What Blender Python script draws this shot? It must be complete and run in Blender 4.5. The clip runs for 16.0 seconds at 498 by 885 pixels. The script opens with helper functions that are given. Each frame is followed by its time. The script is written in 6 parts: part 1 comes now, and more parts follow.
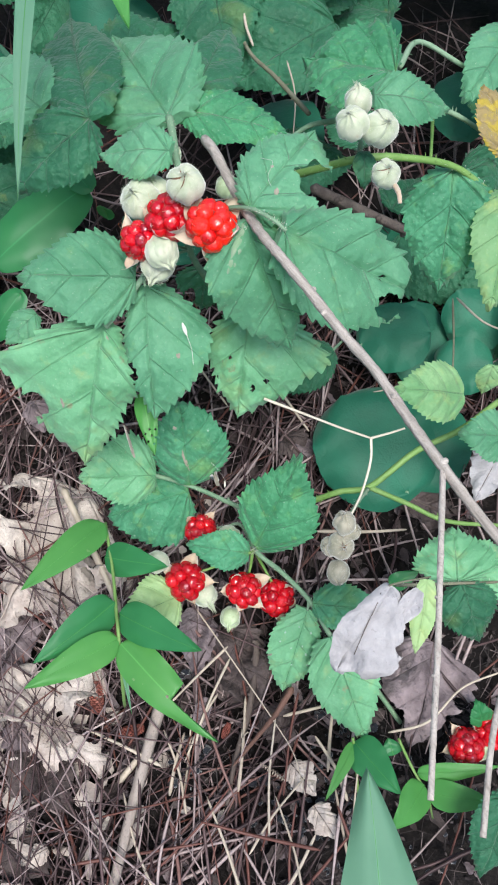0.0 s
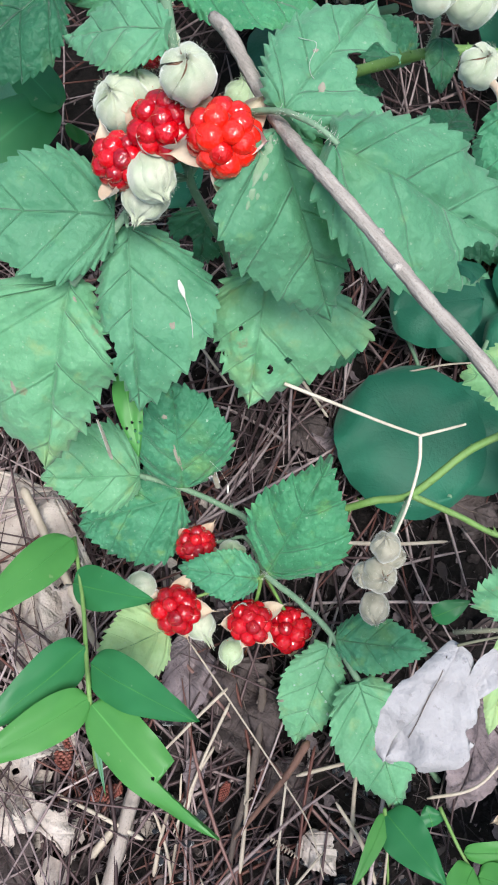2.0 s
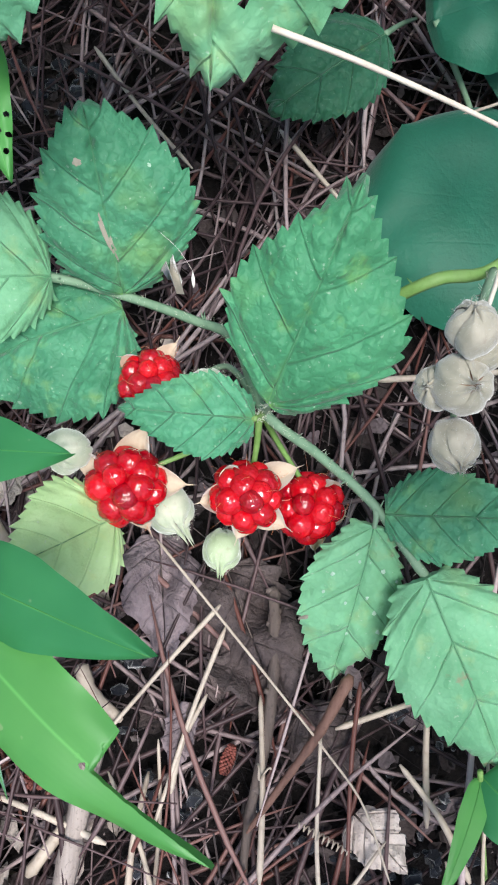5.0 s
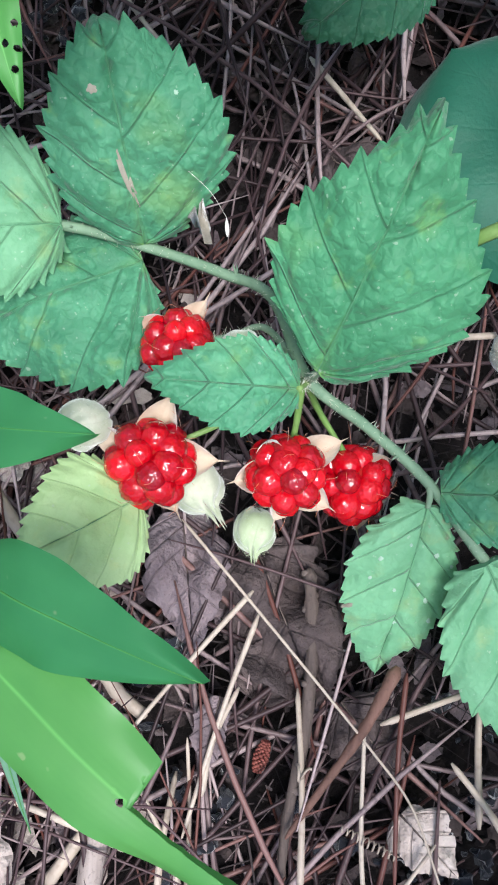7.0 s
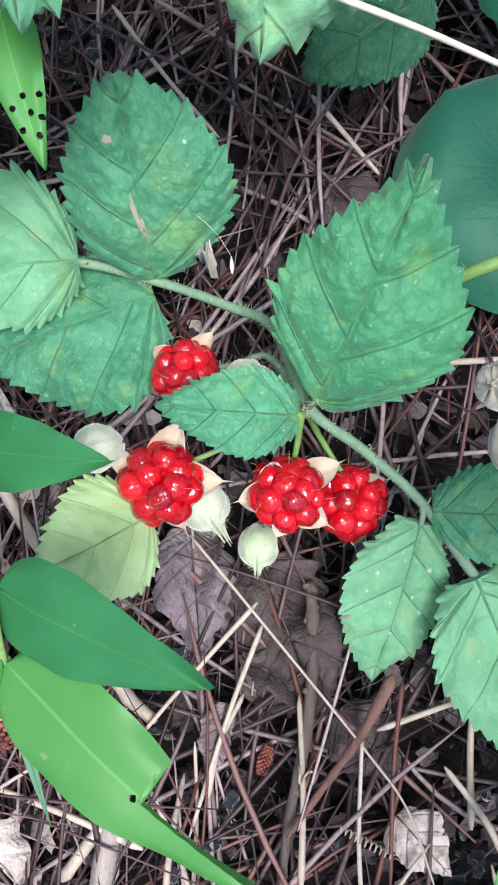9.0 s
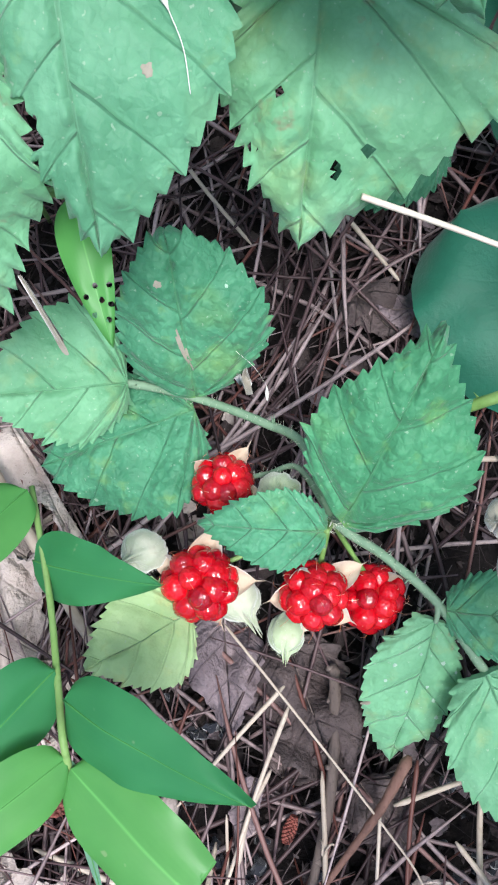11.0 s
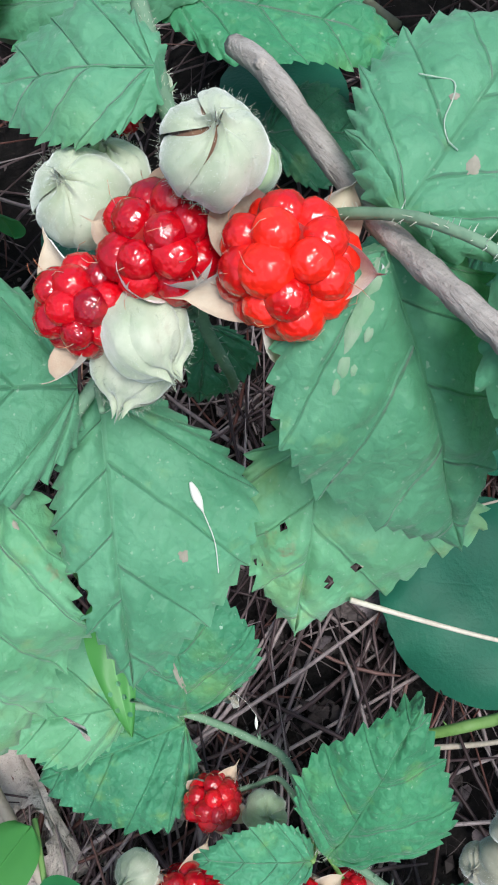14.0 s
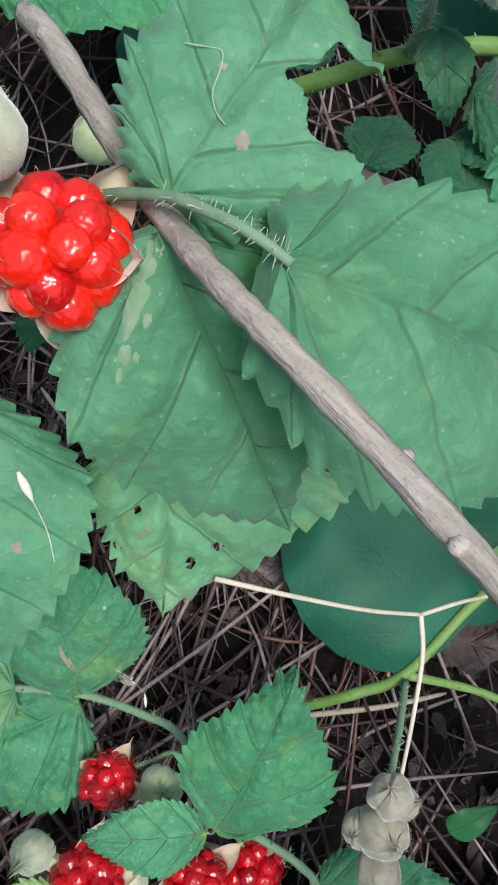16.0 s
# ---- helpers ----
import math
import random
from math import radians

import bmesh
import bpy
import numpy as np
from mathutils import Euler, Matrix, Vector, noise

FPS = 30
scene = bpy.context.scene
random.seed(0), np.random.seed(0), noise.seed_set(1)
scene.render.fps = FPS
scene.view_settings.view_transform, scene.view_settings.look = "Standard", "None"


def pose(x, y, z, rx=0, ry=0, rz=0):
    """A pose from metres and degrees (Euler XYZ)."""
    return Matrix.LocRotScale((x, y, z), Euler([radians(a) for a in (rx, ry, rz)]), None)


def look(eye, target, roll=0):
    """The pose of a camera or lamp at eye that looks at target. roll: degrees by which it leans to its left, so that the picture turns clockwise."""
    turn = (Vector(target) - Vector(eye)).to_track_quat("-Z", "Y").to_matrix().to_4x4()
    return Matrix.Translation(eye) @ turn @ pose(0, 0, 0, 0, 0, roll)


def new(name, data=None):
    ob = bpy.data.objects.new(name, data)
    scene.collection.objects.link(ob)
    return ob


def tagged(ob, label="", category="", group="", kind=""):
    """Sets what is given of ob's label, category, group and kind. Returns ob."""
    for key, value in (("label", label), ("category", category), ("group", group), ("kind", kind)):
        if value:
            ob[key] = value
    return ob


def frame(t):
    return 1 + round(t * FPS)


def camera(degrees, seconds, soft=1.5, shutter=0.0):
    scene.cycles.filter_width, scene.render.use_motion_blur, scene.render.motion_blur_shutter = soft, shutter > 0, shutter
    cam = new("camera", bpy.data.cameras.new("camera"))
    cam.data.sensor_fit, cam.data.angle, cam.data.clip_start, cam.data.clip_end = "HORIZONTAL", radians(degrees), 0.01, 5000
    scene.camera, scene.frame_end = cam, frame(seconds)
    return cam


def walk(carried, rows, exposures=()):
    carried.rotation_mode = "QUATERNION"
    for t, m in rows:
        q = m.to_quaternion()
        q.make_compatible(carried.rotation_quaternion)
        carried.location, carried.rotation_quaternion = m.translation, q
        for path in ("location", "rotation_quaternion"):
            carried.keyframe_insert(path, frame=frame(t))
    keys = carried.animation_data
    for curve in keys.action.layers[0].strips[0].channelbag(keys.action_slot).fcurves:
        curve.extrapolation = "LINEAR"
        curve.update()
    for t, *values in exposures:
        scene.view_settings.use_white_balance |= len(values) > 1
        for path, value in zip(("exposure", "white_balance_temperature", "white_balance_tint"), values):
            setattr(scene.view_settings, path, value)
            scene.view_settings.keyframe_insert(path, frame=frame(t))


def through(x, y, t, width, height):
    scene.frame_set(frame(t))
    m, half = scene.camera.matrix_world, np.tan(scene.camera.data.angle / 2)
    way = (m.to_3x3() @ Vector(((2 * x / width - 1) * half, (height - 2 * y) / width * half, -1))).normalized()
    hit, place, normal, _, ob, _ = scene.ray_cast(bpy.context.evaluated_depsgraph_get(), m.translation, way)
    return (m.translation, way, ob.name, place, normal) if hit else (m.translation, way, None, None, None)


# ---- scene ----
cam = camera(32.77, 16.0, soft=2.0)
# seconds, eye in mm, yaw, pitch and roll in degrees
PATH = [
    (0, 0.02, -0.87, 304.76, 0.20, -67.64, 0.37),
    (0.5, -2.27, 9.64, 290.06, -2.31, -68.24, 3.09),
    (1, -4.21, 20.59, 273.72, -2.02, -68.97, 3.30),
    (1.5, -4.26, 27.17, 258.38, -2.34, -69.83, 3.52),
    (2, -7.16, 29.05, 252.51, -3.32, -70.13, 4.44),
    (2.5, -8.80, 32.73, 251.02, -3.53, -70.14, 4.90),
    (3, -6.96, 33.90, 243.89, -3.94, -70.60, 5.17),
    (3.5, -6.46, 30.41, 223.10, -2.79, -71.21, 3.48),
    (4, -4.98, 30.54, 200.17, -1.87, -71.77, 1.05),
    (4.2, -3.03, 30.39, 192.45, -2.17, -71.99, 0.62),
    (6.3, -7.47, 32.03, 142.97, -7.55, -77.37, 3.77),
    (6.5, -8.72, 33.61, 145.02, -7.64, -77.43, 3.79),
    (7, -9.55, 38.16, 150.81, -6.51, -77.45, 2.99),
    (7.5, -8.65, 38.32, 156.16, -4.55, -77.22, 1.23),
    (8, -9.46, 38.23, 156.90, -5.45, -77.02, 2.04),
    (10.3, -7.99, 41.48, 164.29, -1.02, -76.97, -2.46),
    (10.5, -9.52, 43.10, 165.33, -0.82, -77.07, -2.56),
    (11, -11.22, 51.34, 176.28, 0.08, -76.35, -2.87),
    (11.5, -15.34, 62.13, 184.59, -0.82, -75.15, -1.50),
    (12, -13.15, 70.10, 189.00, -2.02, -73.51, 0.30),
    (12.5, -13.91, 74.12, 195.36, -4.19, -71.55, 2.71),
    (13, -16.63, 76.55, 198.51, -6.50, -69.94, 4.83),
    (13.5, -19.08, 79.89, 201.25, -9.99, -68.43, 7.19),
    (14, -18.54, 80.44, 201.44, -11.20, -67.44, 8.32),
    (14.5, -12.90, 78.31, 204.38, -10.44, -67.52, 7.46),
    (15, -12.25, 77.50, 207.29, -11.89, -67.55, 7.19),
    (15.5, -4.84, 82.45, 202.39, -15.74, -69.89, 10.60),
    (16, -3.06, 82.38, 201.15, -18.65, -69.66, 13.12),
]
walk(cam, [(t, pose(x / 1000, y / 1000, z / 1000, 90 + pitch, 0, yaw) @ pose(0, 0, 0, 0, 0, roll)) for t, x, y, z, yaw, pitch, roll in PATH],
     exposures=((0.0, 0.86, 6250, 6), (4.0, 0.94, 6250, 7), (6.5, 1.03, 6080, 12), (8.0, 1.07, 6080, 12), (10.5, 1.14, 6050, 12), (12.5, 0.82, 6080, 5), (14.0, 0.72, 6030, 4), (16.0, 0.51, 6400, 5)))

# ---- world, light ----
world = bpy.data.worlds.new("world")
scene.world = world
world.use_nodes = True
wn = world.node_tree.nodes
sky = wn.new("ShaderNodeTexSky")
sky.sky_type = "NISHITA"
sky.sun_disc = False
SUN_ELEVATION, SUN_TURN = radians(71), radians(163)
sky.sun_elevation, sky.sun_rotation = SUN_ELEVATION, SUN_TURN
sky.air_density, sky.dust_density = 1.0, 3.0
world.node_tree.links.new(sky.outputs["Color"], wn["Background"].inputs["Color"])
wn["Background"].inputs["Strength"].default_value = 0.105

sun = new("sun", bpy.data.lights.new("sun", "SUN"))
sun.data.energy, sun.data.angle, sun.data.color = 2.45, radians(22), (1.0, 0.97, 0.94)
sun.matrix_world = look((math.sin(SUN_TURN) * math.cos(SUN_ELEVATION) * 3, math.cos(SUN_TURN) * math.cos(SUN_ELEVATION) * 3, math.sin(SUN_ELEVATION) * 3), (0, 0, 0))

MM = 0.001


# ---- materials ----
class Nodes:
    """Short hand for building a node material."""

    def __init__(self, name):
        self.mat = bpy.data.materials.new(name)
        self.mat.use_nodes = True
        self.tree = self.mat.node_tree
        self.bsdf = self.tree.nodes["Principled BSDF"]
        self.out = self.tree.nodes["Material Output"]

    def add(self, kind, **values):
        n = self.tree.nodes.new(kind)
        for k, v in values.items():
            setattr(n, k, v)
        return n

    def link(self, a, b):
        self.tree.links.new(a, b)

    def put(self, socket, value):
        if isinstance(value, bpy.types.NodeSocket):
            self.link(value, socket)
        else:
            socket.default_value = value

    def math(self, op, a, b=0.0, c=0.0):
        n = self.add("ShaderNodeMath", operation=op)
        for s, v in zip(n.inputs, (a, b, c)):
            self.put(s, v)
        return n.outputs[0]

    def noise(self, scale, detail=4.0, rough=0.55, coord=None, distort=0.0):
        n = self.add("ShaderNodeTexNoise")
        n.inputs["Scale"].default_value, n.inputs["Detail"].default_value = scale, detail
        n.inputs["Roughness"].default_value, n.inputs["Distortion"].default_value = rough, distort
        self.link(coord or self.coord(), n.inputs["Vector"])
        return n.outputs["Fac"]

    def coord(self, kind="Object"):
        return self.add("ShaderNodeTexCoord").outputs[kind]

    def ramp(self, fac, *stops):
        n = self.add("ShaderNodeValToRGB")
        while len(n.color_ramp.elements) < len(stops):
            n.color_ramp.elements.new(0.5)
        for e, (p, c) in zip(n.color_ramp.elements, stops):
            e.position, e.color = p, (*c, 1) if len(c) == 3 else c
        self.link(fac, n.inputs["Fac"])
        return n.outputs["Color"]

    def mix(self, fac, a, b, blend="MIX"):
        n = self.add("ShaderNodeMix", data_type="RGBA", blend_type=blend)
        self.put(n.inputs[0], fac)
        for s, v in ((n.inputs[6], a), (n.inputs[7], b)):
            self.put(s, (*v, 1) if isinstance(v, tuple) else v)
        return n.outputs[2]

    def bump(self, height, distance, strength=1.0, normal=None):
        n = self.add("ShaderNodeBump")
        n.inputs["Strength"].default_value, n.inputs["Distance"].default_value = strength, distance
        self.link(height, n.inputs["Height"])
        if normal:
            self.link(normal, n.inputs["Normal"])
        return n.outputs["Normal"]

    def random(self, island=False):
        if island:
            return self.add("ShaderNodeNewGeometry").outputs["Random Per Island"]
        return self.add("ShaderNodeObjectInfo").outputs["Random"]

    def done(self, color=None, rough=None, normal=None, **rest):
        b = self.bsdf.inputs
        for key, v in (("Base Color", color), ("Roughness", rough), ("Normal", normal)):
            if v is not None:
                self.put(b[key], (*v, 1) if isinstance(v, tuple) else v)
        for key, v in rest.items():
            self.put(b[key.replace("_", " ")], v)
        return self.mat


def leaf_material(name, low, high, vein, veins=10.0, slant=0.0, rough=0.58, yellow=0.0, blotch=(0.30, 0.33, 0.06), brown=0.0, through=0.22, gloss=0.34, relief=1.0, flecked=0.35, basal=0.0, lined=1.0):
    """A leaf: veins laid out by the leaf's own coordinates (UV), quilting between them, mottling, a soft sky sheen, a little light let through."""
    m = Nodes(name)
    uv = m.add("ShaderNodeSeparateXYZ")
    m.link(m.coord("UV"), uv.inputs[0])
    u, v = uv.outputs[0], uv.outputs[1]
    side = m.math("MULTIPLY", m.math("ABSOLUTE", m.math("SUBTRACT", v, 0.5)), 2.0)
    obj = m.coord()
    phase = m.math("SUBTRACT", m.math("MULTIPLY", u, veins), m.math("MULTIPLY", side, slant))
    phase = m.math("ADD", phase, m.math("MULTIPLY", m.math("SUBTRACT", m.noise(120, 2, coord=obj), 0.5), 0.10))
    near = m.math("SUBTRACT", 0.5, m.math("ABSOLUTE", m.math("SUBTRACT", m.math("FRACT", phase), 0.5)))
    mid = m.math("SUBTRACT", 1.0, m.math("MINIMUM", m.math("MULTIPLY", side, 38.0), 1.0))
    thin = m.math("ADD", 25.0, m.math("MULTIPLY", side, 14.0))
    lateral = m.math("SUBTRACT", 1.0, m.math("MINIMUM", m.math("MULTIPLY", near, thin), 1.0))
    lateral = m.math("MULTIPLY", lateral, m.math("MINIMUM", m.math("MAXIMUM", m.math("MULTIPLY", m.math("SUBTRACT", u, 0.13), 30.0), 0.0), 1.0))
    lines = m.math("MAXIMUM", mid, m.math("MULTIPLY", lateral, m.math("SUBTRACT", 0.9, m.math("MULTIPLY", side, 0.45))))
    net = m.add("ShaderNodeTexVoronoi", feature="DISTANCE_TO_EDGE")
    net.inputs["Scale"].default_value = 820
    m.link(obj, net.inputs["Vector"])
    cells = m.math("MINIMUM", m.math("MULTIPLY", net.outputs["Distance"], 4.0), 1.0)
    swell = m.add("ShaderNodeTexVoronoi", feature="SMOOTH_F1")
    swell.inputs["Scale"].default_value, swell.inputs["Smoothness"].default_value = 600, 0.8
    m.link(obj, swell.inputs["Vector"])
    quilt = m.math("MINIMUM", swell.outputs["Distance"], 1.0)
    big, wide, fine = m.noise(85, 4, coord=obj), m.noise(30, 3, coord=obj), m.noise(1100, 3, coord=obj)
    tone = m.mix(m.ramp(big, (0.38, (0, 0, 0)), (0.62, (1, 1, 1))), low, high)
    tone = m.mix(m.math("MULTIPLY", m.ramp(wide, (0.48, (0, 0, 0)), (0.72, (1, 1, 1))), 0.5), tone, tuple(min(1.0, 1.35 * c) for c in high))
    tone = m.mix(m.math("MULTIPLY", m.random(), 0.30), tone, tuple(0.72 * c for c in low))
    # hollows of the quilting darkened in the colour, as shade in the creases
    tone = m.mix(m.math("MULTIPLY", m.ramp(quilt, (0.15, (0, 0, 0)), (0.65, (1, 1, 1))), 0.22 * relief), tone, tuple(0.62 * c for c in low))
    tone = m.mix(m.math("MULTIPLY", lines, 0.40 * lined), tone, vein)
    tone = m.mix(m.math("MULTIPLY", m.math("SUBTRACT", 1.0, cells), 0.10), tone, vein)
    if basal:
        close = m.math("SUBTRACT", 1.0, m.math("ADD", m.math("MULTIPLY", u, 2.4), m.math("MULTIPLY", side, 1.9)))
        close = m.math("MAXIMUM", m.math("MULTIPLY", close, m.math("MULTIPLY", m.noise(150, 3, coord=obj), 2.0)), 0.0)
        tone = m.mix(m.math("MINIMUM", m.math("MULTIPLY", close, basal), 0.7), tone, (0.24, 0.36, 0.04))
    if yellow:
        spots = m.ramp(m.noise(190, 4, 0.6, coord=obj), (0.66 - 0.22 * yellow, (0, 0, 0)), (0.86 - 0.14 * yellow, (1, 1, 1)))
        tone = m.mix(m.math("MULTIPLY", spots, 0.6), tone, blotch)
        patch = m.ramp(m.noise(55, 3, 0.6, coord=obj), (0.62 - 0.12 * yellow, (0, 0, 0)), (0.74 - 0.10 * yellow, (1, 1, 1)))
        tone = m.mix(m.math("MULTIPLY", patch, 0.55 * min(1.0, 0.3 + yellow)), tone, blotch)
    if brown:
        rot = m.ramp(m.noise(150, 4, 0.6, coord=obj), (0.66 - 0.2 * brown, (0, 0, 0)), (0.72 - 0.2 * brown, (1, 1, 1)))
        tone = m.mix(m.math("MULTIPLY", rot, 0.7), tone, (0.26, 0.19, 0.12))
        rust = m.ramp(m.math("ADD", side, m.math("MULTIPLY", m.noise(210, 3, coord=obj), 0.7)), (1.28, (0, 0, 0)), (1.40, (1, 1, 1)))
        tone = m.mix(m.math("MULTIPLY", rust, 0.5), tone, (0.30, 0.22, 0.09))
    flecks = m.ramp(m.noise(1500, 1, coord=obj), (0.70, (0, 0, 0)), (0.76, (1, 1, 1)))
    tone = m.mix(m.math("MULTIPLY", flecks, flecked), tone, (0.50, 0.58, 0.45))
    height = m.math("ADD", m.math("MULTIPLY", lines, -0.5 * lined), m.math("ADD", m.math("MULTIPLY", cells, 0.10 * min(1.0, relief)), m.math("ADD", m.math("MULTIPLY", quilt, -0.8 * relief), m.math("MULTIPLY", fine, 0.22))))
    normal = m.bump(height, 0.00072, 0.95)
    sheen = m.math("ADD", rough - 0.06, m.math("MULTIPLY", big, 0.16))
    m.done(tone, sheen, normal, Specular_IOR_Level=gloss, Sheen_Weight=0.16, Sheen_Roughness=0.5)
    glow = m.add("ShaderNodeBsdfTranslucent")
    m.link(m.mix(0.6, tone, (0.16, 0.42, 0.05)), glow.inputs["Color"])
    m.link(normal, glow.inputs["Normal"])
    both = m.add("ShaderNodeMixShader")
    both.inputs[0].default_value = through
    m.link(m.bsdf.outputs[0], both.inputs[1])
    m.link(glow.outputs[0], both.inputs[2])
    m.link(both.outputs[0], m.out.inputs["Surface"])
    return m.mat


def grass_material(name, low, high, rough=0.44):
    """A grass blade: parallel veins along its length."""
    m = Nodes(name)
    uv = m.add("ShaderNodeSeparateXYZ")
    m.link(m.coord("UV"), uv.inputs[0])
    ribs = m.math("SINE", m.math("MULTIPLY", uv.outputs[1], 95.0))
    side = m.math("ABSOLUTE", m.math("SUBTRACT", uv.outputs[1], 0.5))
    mid = m.math("SUBTRACT", 1.0, m.math("MINIMUM", m.math("MULTIPLY", side, 40.0), 1.0))
    tone = m.mix(m.noise(110, 3), low, high)
    tone = m.mix(m.math("MULTIPLY", m.random(), 0.3), tone, low)
    tone = m.mix(m.math("MULTIPLY", mid, 0.45), tone, tuple(min(1, 1.7 * c) for c in high))
    spots = m.ramp(m.noise(420, 2), (0.72, (0, 0, 0)), (0.78, (1, 1, 1)))
    tone = m.mix(m.math("MULTIPLY", spots, 0.3), tone, (0.5, 0.5, 0.3))
    normal = m.bump(m.math("ADD", m.math("MULTIPLY", ribs, 0.05), m.noise(500, 2)), 0.00009, 0.5)
    m.done(tone, rough, normal, Specular_IOR_Level=0.38)
    glow = m.add("ShaderNodeBsdfTranslucent")
    m.link(m.mix(0.5, tone, (0.2, 0.5, 0.04)), glow.inputs["Color"])
    both = m.add("ShaderNodeMixShader")
    both.inputs[0].default_value = 0.32
    m.link(m.bsdf.outputs[0], both.inputs[1])
    m.link(glow.outputs[0], both.inputs[2])
    m.link(both.outputs[0], m.out.inputs["Surface"])
    return m.mat


def fibre_material(name, dark, mid, light, island=True, scale=220, rough=0.75, stretch=(1, 0.14, 1), relief=0.0003, turn=0.0, rusty=0.0):
    """Dry wood, straw or needles: streaks along the length, tone varied from piece to piece."""
    m = Nodes(name)
    uv = m.add("ShaderNodeMapping")
    turned = m.add("ShaderNodeMapping")
    turned.inputs["Rotation"].default_value = (0, 0, radians(turn))
    m.link(m.coord(), turned.inputs["Vector"])
    m.link(turned.outputs[0], uv.inputs["Vector"])
    uv.inputs["Scale"].default_value = stretch
    streak = m.noise(scale, 5, 0.65, coord=uv.outputs[0])
    spread = m.math("ADD", m.math("MULTIPLY", m.random(island), 0.75 if island else 0.25), m.math("MULTIPLY", streak, 0.42 if island else 0.8))
    tone = m.ramp(spread, (0.12, dark), (0.62 if island else 0.5, mid), (1.0 if island else 0.95, light))
    tone = m.mix(m.math("MULTIPLY", m.ramp(m.noise(scale * 4, 2), (0.55, (0, 0, 0)), (0.7, (1, 1, 1))), 0.4), tone, dark)
    if rusty:
        tone = m.mix(m.math("MULTIPLY", m.math("LESS_THAN", m.math("FRACT", m.math("MULTIPLY", m.random(island), 37.0)), rusty), 0.75), tone, (0.13, 0.045, 0.032))
    return m.done(tone, rough, m.bump(streak, relief, 0.9), Specular_IOR_Level=0.3)


def felt_material(name, pale, shade, spot):
    """Downy calyx: matt, with a soft nap and brownish flecks."""
    m = Nodes(name)
    nap, wide = m.noise(1500, 5, 0.75), m.noise(260, 4)
    tone = m.mix(m.ramp(wide, (0.35, (0, 0, 0)), (0.68, (1, 1, 1))), shade, pale)
    tone = m.mix(m.math("MULTIPLY", m.ramp(m.noise(330, 3), (0.64, (0, 0, 0)), (0.75, (1, 1, 1))), 0.5), tone, spot)
    return m.done(tone, 0.85, m.bump(nap, 0.00012, 0.8), Sheen_Weight=0.8, Sheen_Roughness=0.4, Specular_IOR_Level=0.2)


def drupelet_material(name, low, high):
    """A glossy, half translucent bead of the fruit; its own coordinates run from -1 to 1."""
    m = Nodes(name)
    tone = m.mix(m.random(), low, high)
    tone = m.mix(m.math("MULTIPLY", m.ramp(m.noise(1.6, 2), (0.42, (0, 0, 0)), (0.75, (1, 1, 1))), 0.6), tone, high)
    m.done(tone, 0.08, m.bump(m.noise(2.2, 1), 0.25, 0.18), Specular_IOR_Level=0.5, Coat_Weight=0.35, Coat_Roughness=0.03)
    b = m.bsdf.inputs
    b["Subsurface Weight"].default_value = 0.20
    b["Subsurface Radius"].default_value = (1.0, 0.14, 0.06)
    b["Subsurface Scale"].default_value = 0.0022
    return m.mat


def soil_material():
    m = Nodes("dark_forest_soil")
    broad, grit = m.noise(28, 5, 0.6), m.noise(420, 6, 0.7)
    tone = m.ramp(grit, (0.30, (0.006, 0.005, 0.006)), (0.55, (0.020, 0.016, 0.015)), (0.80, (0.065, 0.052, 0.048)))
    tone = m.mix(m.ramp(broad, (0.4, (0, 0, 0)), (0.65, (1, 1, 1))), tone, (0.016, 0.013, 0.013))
    return m.done(tone, 0.9, m.bump(grit, 0.003, 1.0), Specular_IOR_Level=0.2)


def dead_leaf_material(name, dark, light, holes=(0.05, 0.035, 0.03), veins=0.12, crease=0.0009):
    m = Nodes(name)
    big, fine = m.noise(95, 5, 0.6), m.noise(700, 4, 0.6)
    tone = m.mix(m.ramp(big, (0.35, (0, 0, 0)), (0.68, (1, 1, 1))), dark, light)
    tone = m.mix(m.math("MULTIPLY", m.random(), 0.3), tone, dark)
    tone = m.mix(m.math("MULTIPLY", m.ramp(fine, (0.63, (0, 0, 0)), (0.68, (1, 1, 1))), 0.55), tone, holes)
    uv = m.add("ShaderNodeSeparateXYZ")
    m.link(m.coord("UV"), uv.inputs[0])
    side = m.math("MULTIPLY", m.math("ABSOLUTE", m.math("SUBTRACT", uv.outputs[1], 0.5)), 2.0)
    phase = m.math("MULTIPLY", uv.outputs[0], 10.0)
    away = m.math("ABSOLUTE", m.math("SUBTRACT", m.math("FRACT", phase), 0.5))
    lines = m.math("MAXIMUM", m.math("SUBTRACT", 1.0, m.math("MINIMUM", m.math("MULTIPLY", m.math("SUBTRACT", 0.5, away), 22.0), 1.0)),
                   m.math("SUBTRACT", 1.0, m.math("MINIMUM", m.math("MULTIPLY", side, 30.0), 1.0)))
    tone = m.mix(m.math("MULTIPLY", lines, veins), tone, tuple(0.6 * c for c in dark))
    return m.done(tone, 0.8, m.bump(m.math("ADD", m.math("ADD", fine, m.math("MULTIPLY", m.noise(230, 3), 1.5)), m.math("MULTIPLY", lines, 2.5 * veins)), crease, 1.0), Specular_IOR_Level=0.25)


